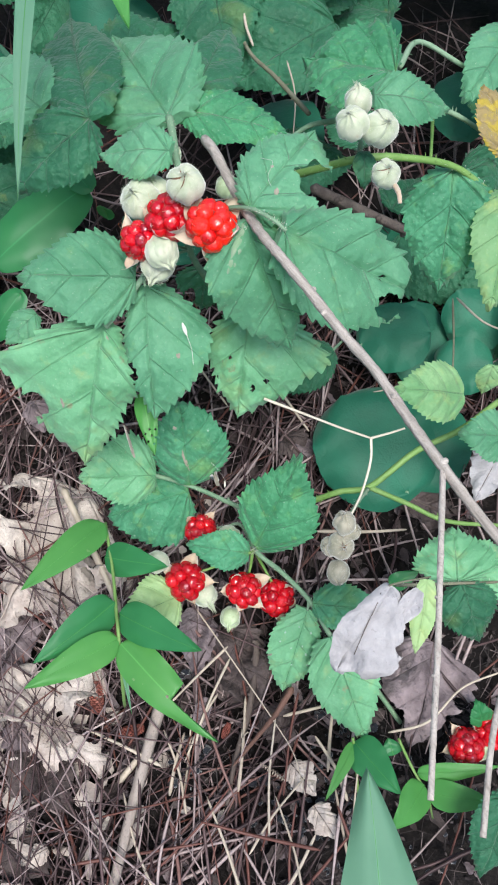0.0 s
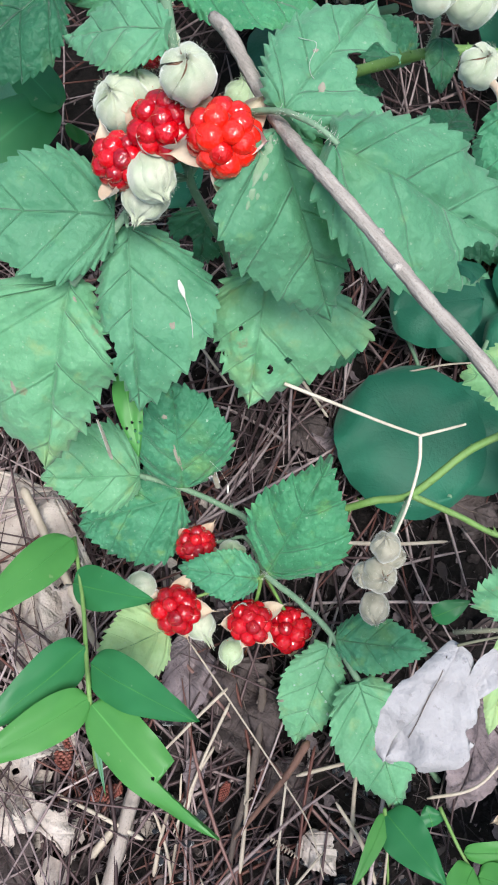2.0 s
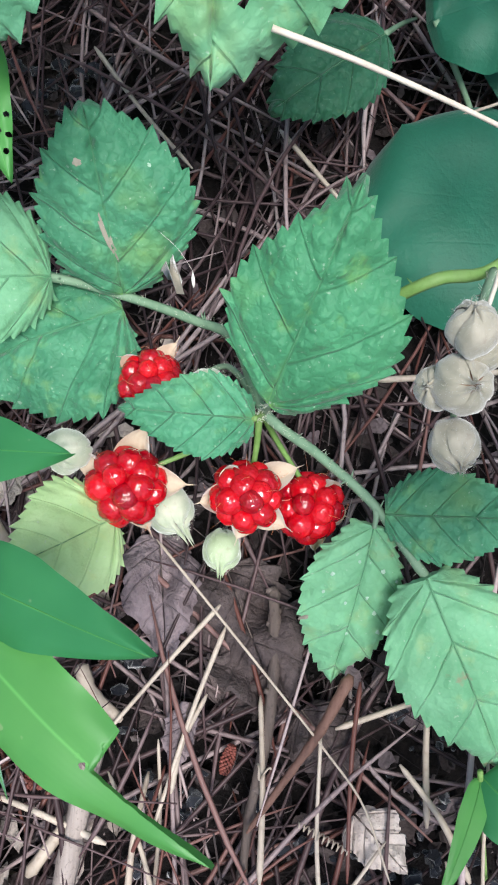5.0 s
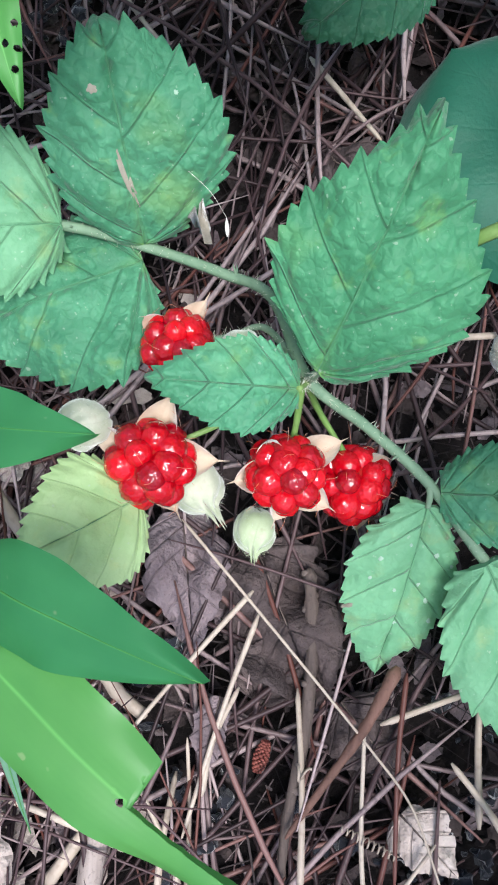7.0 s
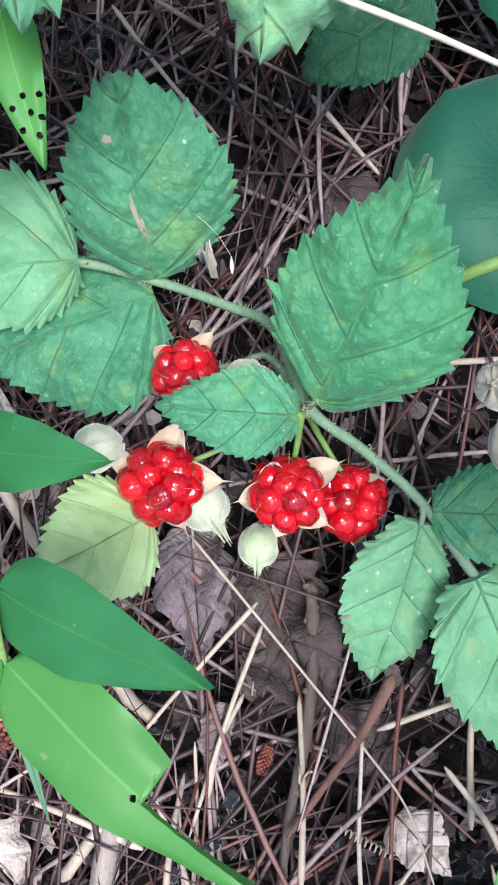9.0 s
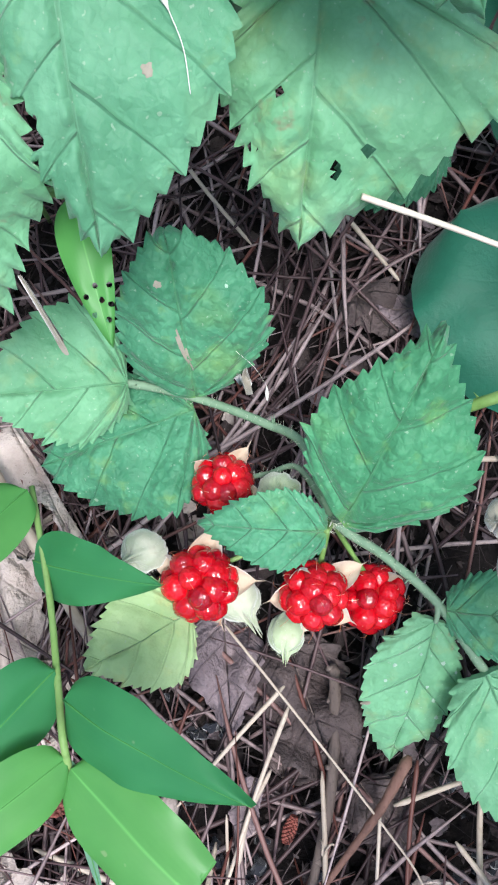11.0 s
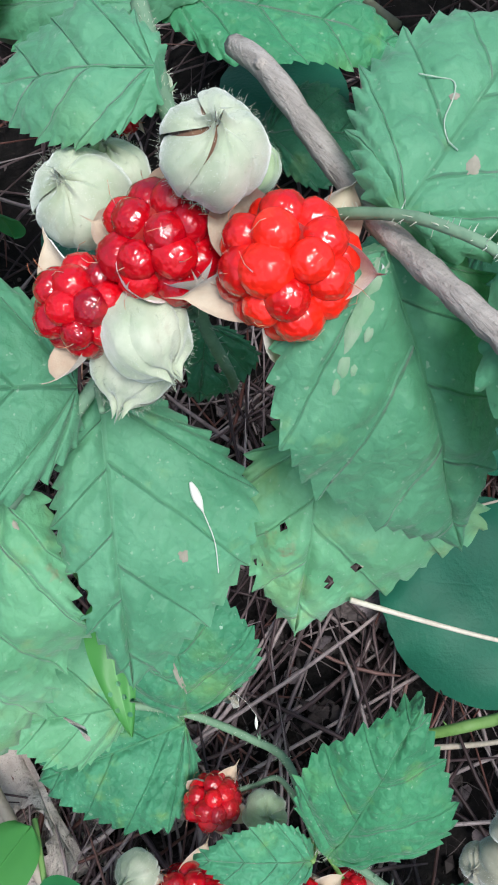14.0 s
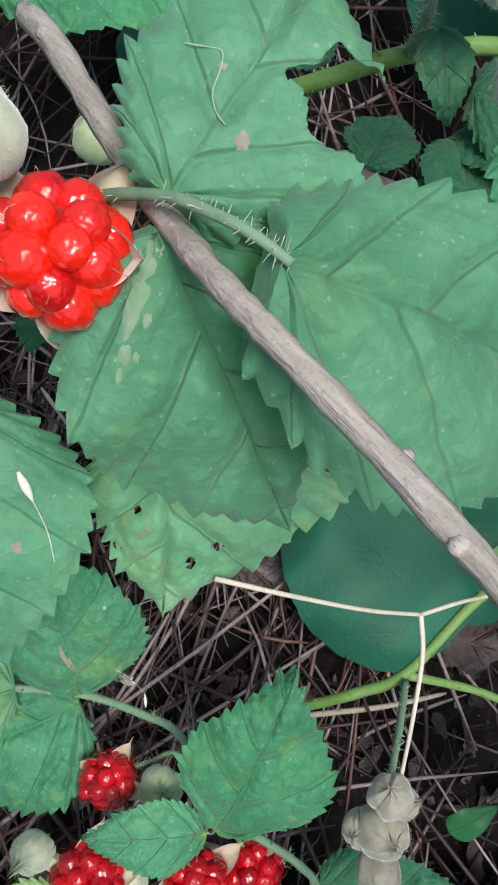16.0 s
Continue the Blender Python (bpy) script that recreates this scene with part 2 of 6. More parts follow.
VEIN = fibre_material("leaf_vein_green", (0.055, 0.18, 0.075), (0.08, 0.235, 0.11), (0.11, 0.28, 0.14), island=False)
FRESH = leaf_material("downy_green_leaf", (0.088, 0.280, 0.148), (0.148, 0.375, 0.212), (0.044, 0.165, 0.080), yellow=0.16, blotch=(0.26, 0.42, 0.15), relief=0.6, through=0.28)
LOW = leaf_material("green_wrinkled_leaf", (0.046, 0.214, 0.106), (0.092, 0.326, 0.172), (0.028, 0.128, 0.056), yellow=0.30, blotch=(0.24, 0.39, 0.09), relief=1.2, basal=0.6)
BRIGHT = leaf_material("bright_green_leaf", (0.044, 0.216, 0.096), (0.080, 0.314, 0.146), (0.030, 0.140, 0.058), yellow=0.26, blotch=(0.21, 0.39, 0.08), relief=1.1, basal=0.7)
# darker bramble leaf; for leaflets in the shade their dimness is in this colour
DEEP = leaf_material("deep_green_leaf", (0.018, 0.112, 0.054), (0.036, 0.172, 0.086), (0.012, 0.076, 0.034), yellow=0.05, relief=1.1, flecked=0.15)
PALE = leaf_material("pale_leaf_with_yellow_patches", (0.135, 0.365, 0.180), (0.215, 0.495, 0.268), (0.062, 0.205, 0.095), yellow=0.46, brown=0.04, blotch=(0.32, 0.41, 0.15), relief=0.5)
YELLOWING = leaf_material("yellowing_leaf", (0.195, 0.410, 0.180), (0.295, 0.510, 0.240), (0.13, 0.30, 0.11), yellow=0.6, blotch=(0.48, 0.54, 0.18), relief=0.5, through=0.35)
YELLOW_GREEN = leaf_material("pale_yellow_green_leaf", (0.38, 0.57, 0.25), (0.50, 0.68, 0.33), (0.30, 0.50, 0.20), yellow=0.5, blotch=(0.62, 0.62, 0.21), relief=0.3, through=0.30, lined=0.6)
DYING = leaf_material("dying_yellow_brown_leaf", (0.46, 0.34, 0.04), (0.56, 0.42, 0.05), (0.30, 0.17, 0.08), yellow=0.2, brown=0.95)
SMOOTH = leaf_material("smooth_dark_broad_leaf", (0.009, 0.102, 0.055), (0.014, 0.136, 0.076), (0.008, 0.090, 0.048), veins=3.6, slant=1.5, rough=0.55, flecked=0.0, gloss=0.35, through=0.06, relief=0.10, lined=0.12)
GRASS = grass_material("grass_green", (0.064, 0.250, 0.060), (0.125, 0.360, 0.088))
GRASS_DEEP = grass_material("deep_grass_green", (0.026, 0.170, 0.060), (0.052, 0.245, 0.086))
GRASS_PALE = grass_material("pale_grass_green", (0.105, 0.24, 0.155), (0.155, 0.31, 0.205), rough=0.65)
STEM = fibre_material("downy_green_stem", (0.09, 0.17, 0.10), (0.17, 0.27, 0.17), (0.26, 0.35, 0.25), island=False, rough=0.7)
CANE = fibre_material("yellow_green_cane", (0.09, 0.18, 0.04), (0.15, 0.27, 0.07), (0.22, 0.31, 0.13), island=False, rough=0.55)
BROWN_STEM = fibre_material("brown_green_stem", (0.09, 0.08, 0.05), (0.15, 0.15, 0.10), (0.22, 0.21, 0.16), island=False)
TWIG = fibre_material("grey_weathered_twig", (0.12, 0.10, 0.084), (0.42, 0.37, 0.33), (0.68, 0.62, 0.57), island=False, scale=700, stretch=(1, 0.10, 1), relief=0.0008, turn=143)
BARK = fibre_material("red_brown_bark", (0.05, 0.026, 0.02), (0.15, 0.08, 0.06), (0.28, 0.18, 0.145), island=False, scale=320, relief=0.0006)
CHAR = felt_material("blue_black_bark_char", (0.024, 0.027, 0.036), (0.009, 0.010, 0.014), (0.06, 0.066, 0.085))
SCAR = felt_material("pale_brown_leaf_scar", (0.33, 0.30, 0.24), (0.22, 0.20, 0.15), (0.10, 0.07, 0.055))
PALE_SCAR = felt_material("whitish_leaf_scar", (0.25, 0.31, 0.225), (0.17, 0.29, 0.165), (0.17, 0.16, 0.12))
PALE_TRAIL = felt_material("pale_miner_trail", (0.38, 0.46, 0.37), (0.28, 0.38, 0.27), (0.4, 0.4, 0.3))
MARK = felt_material("pale_water_mark", (0.40, 0.54, 0.42), (0.30, 0.46, 0.33), (0.4, 0.5, 0.4))
STICK = fibre_material("dark_brown_stick", (0.035, 0.026, 0.023), (0.115, 0.088, 0.076), (0.25, 0.20, 0.175), island=False, scale=380, relief=0.0007)
GREY_STICK = fibre_material("grey_brown_stick", (0.07, 0.055, 0.048), (0.25, 0.205, 0.18), (0.43, 0.37, 0.33), island=False, scale=420, relief=0.0007)
STRAW = fibre_material("bleached_straw", (0.26, 0.20, 0.15), (0.42, 0.35, 0.28), (0.58, 0.51, 0.42), island=False, rough=0.5)
BLEACHED = fibre_material("bleached_white_straw", (0.45, 0.38, 0.30), (0.62, 0.55, 0.45), (0.74, 0.67, 0.57), island=False, rough=0.5)
NEEDLE = fibre_material("dry_pine_needles", (0.014, 0.007, 0.008), (0.090, 0.054, 0.055), (0.45, 0.355, 0.345), scale=180, rough=0.5, rusty=0.13)
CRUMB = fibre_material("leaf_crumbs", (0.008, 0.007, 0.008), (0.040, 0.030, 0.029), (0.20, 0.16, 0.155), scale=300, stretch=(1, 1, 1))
FELT = felt_material("downy_whitish_calyx", (0.52, 0.53, 0.41), (0.36, 0.41, 0.28), (0.33, 0.27, 0.19))
FELT_DULL = felt_material("dull_downy_calyx", (0.38, 0.35, 0.275), (0.25, 0.24, 0.18), (0.20, 0.14, 0.11))
FELT_GREEN = felt_material("downy_green_calyx", (0.46, 0.54, 0.35), (0.32, 0.40, 0.23), (0.22, 0.19, 0.11))
SEPAL = felt_material("cream_sepal", (0.54, 0.46, 0.35), (0.44, 0.32, 0.23), (0.30, 0.17, 0.11))
SCORCH = felt_material("brown_shrivelled_fruit", (0.22, 0.12, 0.07), (0.13, 0.07, 0.045), (0.06, 0.03, 0.02))
RED = drupelet_material("ripe_red_drupelet", (0.22, 0.0004, 0.007), (0.54, 0.0015, 0.008))
STYLE = felt_material("orange_dry_style", (0.62, 0.22, 0.08), (0.42, 0.12, 0.05), (0.7, 0.5, 0.35))
ORANGE_RED = drupelet_material("orange_red_drupelet", (0.42, 0.0015, 0.006), (0.84, 0.018, 0.006))
CORE = felt_material("red_fruit_flesh", (0.34, 0.010, 0.004), (0.22, 0.004, 0.003), (0.14, 0.002, 0.002))
OAK = dead_leaf_material("pale_tan_dead_leaf", (0.37, 0.30, 0.265), (0.66, 0.58, 0.52))
BROWN_LEAF = dead_leaf_material("brown_dead_leaf", (0.045, 0.034, 0.033), (0.12, 0.092, 0.088))
MAUVE_LEAF = dead_leaf_material("grey_mauve_dead_leaf", (0.12, 0.092, 0.098), (0.30, 0.24, 0.25))
GREY_LEAF = dead_leaf_material("silver_grey_dry_leaf", (0.31, 0.295, 0.30), (0.44, 0.42, 0.43), (0.24, 0.22, 0.22), veins=0.03, crease=0.0005)
RUST = fibre_material("rusty_cone_scale", (0.10, 0.028, 0.022), (0.22, 0.065, 0.05), (0.34, 0.15, 0.12), island=False, scale=500)
SEED = felt_material("white_seed", (0.72, 0.70, 0.64), (0.62, 0.60, 0.52), (0.5, 0.42, 0.3))
SOIL = soil_material()


# ---- shape helpers ----
def V(p):
    """A place given in millimetres."""
    return Vector(p) * MM


def thing(name, label, category, at=(0, 0, 0), group="", kind=""):
    """An Empty at the thing's foot (mm), for its parts."""
    ob = tagged(new(name), label, category, group, kind)
    ob.location = V(at)
    ob.empty_display_size = 0.01
    return ob


def part(name, bm, material, parent=None, label="", smooth=True):
    me = bpy.data.meshes.new(name)
    bm.to_mesh(me)
    bm.free()
    if smooth:
        me.shade_smooth()
    me.materials.append(material)
    ob = new(name, me)
    ob.parent = parent
    if parent and parent.type == "EMPTY":
        ob.matrix_parent_inverse = Matrix.Translation(-parent.location)
    if label:
        ob["label"] = label
    return ob


def spline(points, steps):
    """Catmull-Rom through the points."""
    pts = [Vector(p) for p in points]
    if len(pts) == 2:
        return [pts[0].lerp(pts[1], i / steps) for i in range(steps + 1)]
    pts = [2 * pts[0] - pts[1], *pts, 2 * pts[-1] - pts[-2]]
    out = []
    for a, b, c, d in zip(pts, pts[1:], pts[2:], pts[3:]):
        for i in range(steps):
            t = i / steps
            out.append(0.5 * (2 * b + (c - a) * t + (2 * a - 5 * b + 4 * c - d) * t * t + (3 * b - a - 3 * c + d) * t ** 3))
    out.append(pts[-2])
    return out


def add_tube(bm, path, radius, sides=8, rough=0.0, taper=1.0, rnd=random, tips=1.0):
    """A round stem along a path (metres); taper: end radius over start radius."""
    n, rings, ref = len(path), [], Vector((0.31, 0.17, 0.93))
    for i, p in enumerate(path):
        ahead = (path[min(i + 1, n - 1)] - path[max(i - 1, 0)]).normalized()
        a = ahead.cross(ref).normalized()
        b = ahead.cross(a)
        r = radius * (1 + (taper - 1) * i / max(1, n - 1)) * (1 + rough * rnd.uniform(-1, 1)) * (tips if i in (0, n - 1) else 1)
        rings.append([bm.verts.new(p + r * (math.cos(k * math.tau / sides) * a + math.sin(k * math.tau / sides) * b)) for k in range(sides)])
    for q, s in zip(rings, rings[1:]):
        for k in range(sides):
            bm.faces.new((q[k], q[(k + 1) % sides], s[(k + 1) % sides], s[k]))
    bm.faces.new(rings[0][::-1])
    bm.faces.new(rings[-1])


def stem(parent, points, radius, material, taper=0.7, prickles=0, name="stem", hairs=0, rough=0.04, steps=8, label="", knots=0, tips=1.0):
    """A stem through places in mm, with thorns and a downy fringe if asked."""
    rnd = random.Random(str(points))
    path = spline([V(p) for p in points], steps)
    bm = bmesh.new()
    add_tube(bm, path, radius * MM, 8, rough, taper, rnd, tips)
    length = sum((b - a).length for a, b in zip(path, path[1:]))
    ob = None
    down = bmesh.new() if hairs else None
    extra = []
    for i in range(prickles + 3 * hairs + knots):
        k = rnd.randrange(1, len(path) - 1)
        ahead = (path[k + 1] - path[k]).normalized()
        out = Vector((rnd.uniform(-1, 1), rnd.uniform(-1, 1), rnd.uniform(-0.3, 1)))
        out = (out - out.dot(ahead) * ahead).normalized()
        foot = path[k] + ahead * rnd.uniform(-0.5, 0.5) * length / len(path)
        if i < prickles:
            tip = foot + (out * 1.9 - ahead * 0.7) * MM * rnd.uniform(0.7, 1.2)
            one = bmesh.new()
            add_tube(one, [foot, foot.lerp(tip, 0.5) + out * 0.15 * MM, tip], 0.33 * MM, 5, 0, 0.08, rnd)
            extra.append(("prickle", one))
        elif i < prickles + 3 * hairs:
            tip = foot + (out + ahead * rnd.uniform(-0.5, 0.5)) * MM * rnd.uniform(0.7, 1.6) * (0.7 + radius * 0.4)
            add_tube(down, [foot, tip], 0.06 * MM, 3, 0, 0.4, rnd)
        else:
            tip = foot + out * radius * MM * 1.3
            one = bmesh.new()
            add_tube(one, [foot, foot.lerp(tip, 0.6), tip], radius * 0.8 * MM, 7, 0.12, 0.45, rnd)
            extra.append(("knot", one))
    ob = part(name, bm, material, parent, label)
    for kind, one in extra:
        part(kind, one, material, ob)
    if down:
        part("down", down, FELT, ob)["kind"] = "stuff"
    return ob


def leaf_frame(base, tip, roll, up):
    length = (tip - base).length
    ax = (tip - base) / length
    nz = Vector(up)
    nz = (nz - nz.dot(ax) * ax).normalized()
    nz = Matrix.Rotation(radians(roll), 3, ax) @ nz
    return length, ax, nz.cross(ax), nz


def bitten(x, y, length, bites, shift):
    """Moves a point that lies in a hole to the hole's rim: the new x and y, and whether it was moved."""
    for bx, by, br in bites:
        dx, dy = x / length - bx, y / length - by
        d = math.hypot(dx, dy)
        reach = br * (1 + 0.40 * noise.noise(Vector((2.3 * dx / br, 2.3 * dy / br, shift + bx * 31))))
        if d < reach:
            k = reach / max(d, 1e-6)
            return length * (bx + dx * k), length * (by + dy * k), True
    return x, y, False


def toothed_sheet(base, tip, width, peak=0.66, blunt=0.86, roll=0.0, fold=0.12, arch=0.06, wave=0.05, lobe=0.0, teeth=18, tooth=0.25, ragged=0.0, heart=0.0, bites=(), skew=0.0, seed=1, up=(0, -0.32, 1), fine=1.0, acute=0.0, notch=0.0):
    """A toothed leaf blade: each side is spanned by lines that run from the midrib to the margin as the side veins do.
    UV: a tenth of the vein count along the margin, and 0.5 plus or minus half the way to the margin."""
    rnd = random.Random(seed)
    base, tip = V(base), V(tip)
    length, ax, ay, nz = leaf_frame(base, tip, roll, up)
    half, shift = 0.5 * width * MM, rnd.uniform(0, 50)
    per = 6 if fine > 0.8 else 4
    nv = max(5, int(13 * fine * (1.9 if bites else 1)))
    turn = 0.5 ** (1 / peak)

    def outline(u, sg):
        w = math.sin(math.pi * u ** peak) ** (blunt if u < turn else max(blunt, acute))
        if lobe:
            w *= 1 + lobe * (1.0 * math.exp(-(((u - 0.40) / 0.11) ** 2)) - 0.75 * math.exp(-(((u - 0.56) / 0.055) ** 2)))
        if notch:
            w *= 1 - notch * (math.exp(-(((u - 0.47) / 0.05) ** 2)) if sg > 0 else math.exp(-(((u - 0.30) / 0.05) ** 2)))
        if ragged:
            w *= 1 + ragged * (noise.noise(Vector((u * 4, shift, 3 if sg > 0 else 9))) + 0.5 * noise.noise(Vector((u * 15, shift, 5 if sg > 0 else 11))))
        return max(0.0, w) * half * (1 + skew * sg)

    bm = bmesh.new()
    uvs = bm.loops.layers.uv.new("uv")
    line = []
    for sg in (1, -1):
        dense = []
        for i in range(241):
            u = i / 240
            back = length * 0.05 * math.exp(-((u / 0.10) ** 2)) * math.sin(math.pi * min(1, 8 * u)) + (heart * length * math.exp(-((u / 0.16) ** 2)) * min(1, 7 * u) if sg < 0 else 0)
            dense.append(Vector((length * u - back, outline(u, sg))))
        reach = [0.0]
        for a, b in zip(dense, dense[1:]):
            reach.append(reach[-1] + (b - a).length)
        rows = teeth * per
        margin, k = [], 0
        for i in range(rows + 1):
            want = reach[-1] * i / rows
            while k < 239 and reach[k + 1] < want:
                k += 1
            t = (want - reach[k]) / max(1e-9, reach[k + 1] - reach[k])
            margin.append(dense[k].lerp(dense[k + 1], min(1, t)))
        root, far = [], 0.0
        for i, p in enumerate(margin):
            far = max(far, p.x - 0.95 * p.y)
            root.append(far)
        root = [sum(root[max(0, i - 3):i + 4]) / len(root[max(0, i - 3):i + 4]) for i in range(rows + 1)]
        root[0], root[-1] = 0.0, length
        grid, eaten, place = {}, set(), {}
        for i in range(rows + 1):
            s, p = i / rows, margin[i]
            ahead = (margin[min(i + 1, rows)] - margin[max(i - 1, 0)])
            ahead = ahead.normalized() if ahead.length > 1e-9 else Vector((1, 0))
            out = Vector((-ahead.y, ahead.x))
            kt = s * teeth
            share = kt % 1.0
            saw = share / 0.70 if share < 0.70 else (1 - share) / 0.30
            main = 1.0 if int(kt) % 3 == 1 else 0.62
            saw *= main * (0.8 + 0.55 * noise.noise(Vector((int(kt) * 1.7, shift, sg))))
            grow = 0.55 * tooth * half * (saw - 0.3) * min(1, 7 * s, 8 * (1 - s) + 0.5)
            phase = s * teeth / 3 - 0.565
            gap = abs(phase - round(phase))
            for j in range(nv + 1):
                r = (j / nv) ** 0.85
                x = root[i] + (p.x - root[i]) * r - 0.10 * p.y * r * (1 - r)
                y = p.y * r
                edge = r ** 7
                x += (out.x + 0.55 * ahead.x) * grow * edge
                y = max(0.0, y + (out.y + 0.55 * ahead.y) * grow * edge)
                x, y, gone = bitten(x, y * sg, length, bites, shift)
                if gone:
                    eaten.add((i, j))
                u = min(1.0, max(0.0, x / length))
                z = fold * abs(y) + arch * length * 4 * u * (1 - u)
                z += wave * half * noise.noise(Vector((u * 3.1, y / half * 1.5, shift))) * 2
                z -= 0.16 * half * r ** 3 * (1 + noise.noise(Vector((u * 5, sg * r, shift + 7))))
                z += 0.07 * half * r * r * (1 - s) * noise.noise(Vector((s * 8, sg * 3, shift + 5)))
                puff = (1 - math.exp(-((gap / 0.15) ** 2))) * (1 - r ** 5) * min(1, r * 6) * min(1.0, max(0.0, 8 * (s - 0.12)))
                z += puff * 0.055 * half - math.exp(-((r / 0.06) ** 2)) * 0.030 * half
                z += 0.035 * half * noise.noise(Vector((u * 12, y / half * 6, shift + 3))) + 0.012 * half * noise.noise(Vector((u * 30, y / half * 14, shift + 4)))
                vert = bm.verts.new(base + ax * x + ay * y + nz * z)
                grid[i, j], place[i, j] = vert, ((phase + 1) / 10, 0.5 + 0.5 * sg * r)
                if sg > 0 and j == 0 and i % (rows // 12) == 0:
                    line.append(vert.co + nz * 0.00001)
        for i in range(rows):
            for j in range(nv):
                keys = [(i, j), (i + 1, j), (i + 1, j + 1), (i, j + 1)]
                if eaten and all(k in eaten for k in keys):
                    continue
                face = bm.faces.new([grid[k] for k in (keys if sg < 0 else keys[::-1])])
                for loop, key in zip(face.loops, keys if sg < 0 else keys[::-1]):
                    loop[uvs].uv = place[key]
    loose = [v for v in bm.verts if not v.link_faces]
    bmesh.ops.delete(bm, geom=loose, context="VERTS")
    bmesh.ops.remove_doubles(bm, verts=bm.verts, dist=0.000004)
    return bm, line


def leaf_sheet(base, tip, width, form="ovate", roll=0.0, fold=0.12, arch=0.06, wave=0.05, bites=(), cut=None, seed=1, up=(0, -0.32, 1), fine=1.0, **shape):
    """A leaf blade as one bmesh with UVs, and its midline: base and tip in mm, width in mm. bites: (along, across, radius) in leaf lengths. cut: the share of the length past which one side is torn off."""
    if form == "ovate":
        return toothed_sheet(base, tip, width, roll=roll, fold=fold, arch=arch, wave=wave, bites=bites, seed=seed, up=up, fine=fine, **shape)
    rnd = random.Random(seed)
    base, tip = V(base), V(tip)
    length, ax, ay, nz = leaf_frame(base, tip, roll, up)
    nu, nv = max(10, int(40 * fine)), max(4, int(6 * fine * (1.9 if bites else 1)))
    half, shift = 0.5 * width * MM, rnd.uniform(0, 50)

    def surface(i, j):
        u, v = i / nu, j / nv
        if form == "blade":
            w = (math.sin(math.pi * min(1, u ** 0.55)) ** 0.8) if u < 1 else 0.0
        else:
            w = math.sqrt(max(0.0, 1 - (2 * (u ** 0.9) - 1) ** 2)) ** 0.85
        x, y = length * u, v * w * half
        if form == "round":
            y *= 1 + 0.025 * noise.noise(Vector((u * 14, v * 2, shift)))
            x -= v ** 2 * length * 0.07 * math.exp(-((u / 0.12) ** 2))
        if cut and u > cut + 0.02 * v + 0.012 * noise.noise(Vector((v * 4, 3, shift))):
            y = min(y, half * (0.02 - 0.20 * (1 - u) + 0.02 * noise.noise(Vector((u * 30, 1, shift)))))
        z = fold * abs(y) + arch * length * 4 * u * (1 - u)
        z += wave * half * noise.noise(Vector((u * 3.1, v * 1.5, shift))) * 2
        z -= 0.16 * half * abs(v) ** 3 * (1 + noise.noise(Vector((u * 5, v, shift + 7))))
        return u, v, x, y, z

    bm = bmesh.new()
    uvs = bm.loops.layers.uv.new("uv")
    grid, coords, eaten = {}, {}, set()
    for i in range(nu + 1):
        for j in range(-nv, nv + 1):
            u, v, x, y, z = surface(i, j)
            x, y, gone = bitten(x, y, length, bites, shift)
            if gone:
                eaten.add((i, j))
            vert = bm.verts.new(base + ax * x + ay * y + nz * z)
            grid[i, j], coords[vert] = vert, (u, 0.5 + 0.5 * v)
    for i in range(nu):
        for j in range(-nv, nv):
            keys = ((i, j), (i + 1, j), (i + 1, j + 1), (i, j + 1))
            if eaten and all(k in eaten for k in keys):
                continue
            face = bm.faces.new([grid[k] for k in keys])
            for loop in face.loops:
                loop[uvs].uv = coords[loop.vert]
    loose = [v for v in bm.verts if not v.link_faces]
    bmesh.ops.delete(bm, geom=loose, context="VERTS")
    line = []
    for i in range(0, nu + 1, max(1, nu // 14)):
        u, v, x, y, z = surface(i, 0)
        line.append(base + ax * x + nz * (z + 0.00002))
    return bm, line


def midrib(line, radius, material, parent):
    bm = bmesh.new()
    add_tube(bm, line, radius, 5, 0, 0.3)
    return part("midrib", bm, material, parent)


def leaflet(parent, base, tip, width, material=None, label="", name="leaflet", **shape):
    shape.setdefault("seed", str(base))
    bm, line = leaf_sheet(base, tip, width, **shape)
    ob = part(name, bm, material or FRESH, parent, label)
    if width > 9 and shape.get("form") != "round" and not shape.get("bites"):
        midrib(line, 0.00005 + 0.0000032 * width, VEIN, ob)
    return ob


def blade(parent, base, tip, width, material=None, label="", **shape):
    shape.setdefault("seed", str(base))
    bm, line = leaf_sheet(base, tip, width, form="blade", **shape)
    ob = part("blade", bm, material or GRASS, parent, label)
    if not shape.get("bites"):
        midrib(line, 0.00013, GRASS, ob)
    return ob


def ball(bm, radius, segments=14, rings=9):
    bmesh.ops.create_uvsphere(bm, u_segments=segments, v_segments=rings, radius=radius)


def drupelet_mesh(material):
    """One bead of the fruit, a little pear-shaped, with the dry style on its crown."""
    bm = bmesh.new()
    ball(bm, 1.0, 18, 12)
    for v in bm.verts:
        v.co.z *= 1.08
        v.co.xy = v.co.xy * (1 - 0.10 * max(0, -v.co.z))
        if v.co.z > 1.0:
            v.co.z -= 0.08
    me = bpy.data.meshes.new("drupelet")
    bm.to_mesh(me)
    bm.free()
    me.shade_smooth()
    me.materials.append(material)
    return me


DRUPELETS = {m.name: drupelet_mesh(m) for m in (RED, ORANGE_RED)}


def frame_of(axis):
    return Vector(axis).normalized().to_track_quat("Z", "Y").to_matrix().to_4x4()


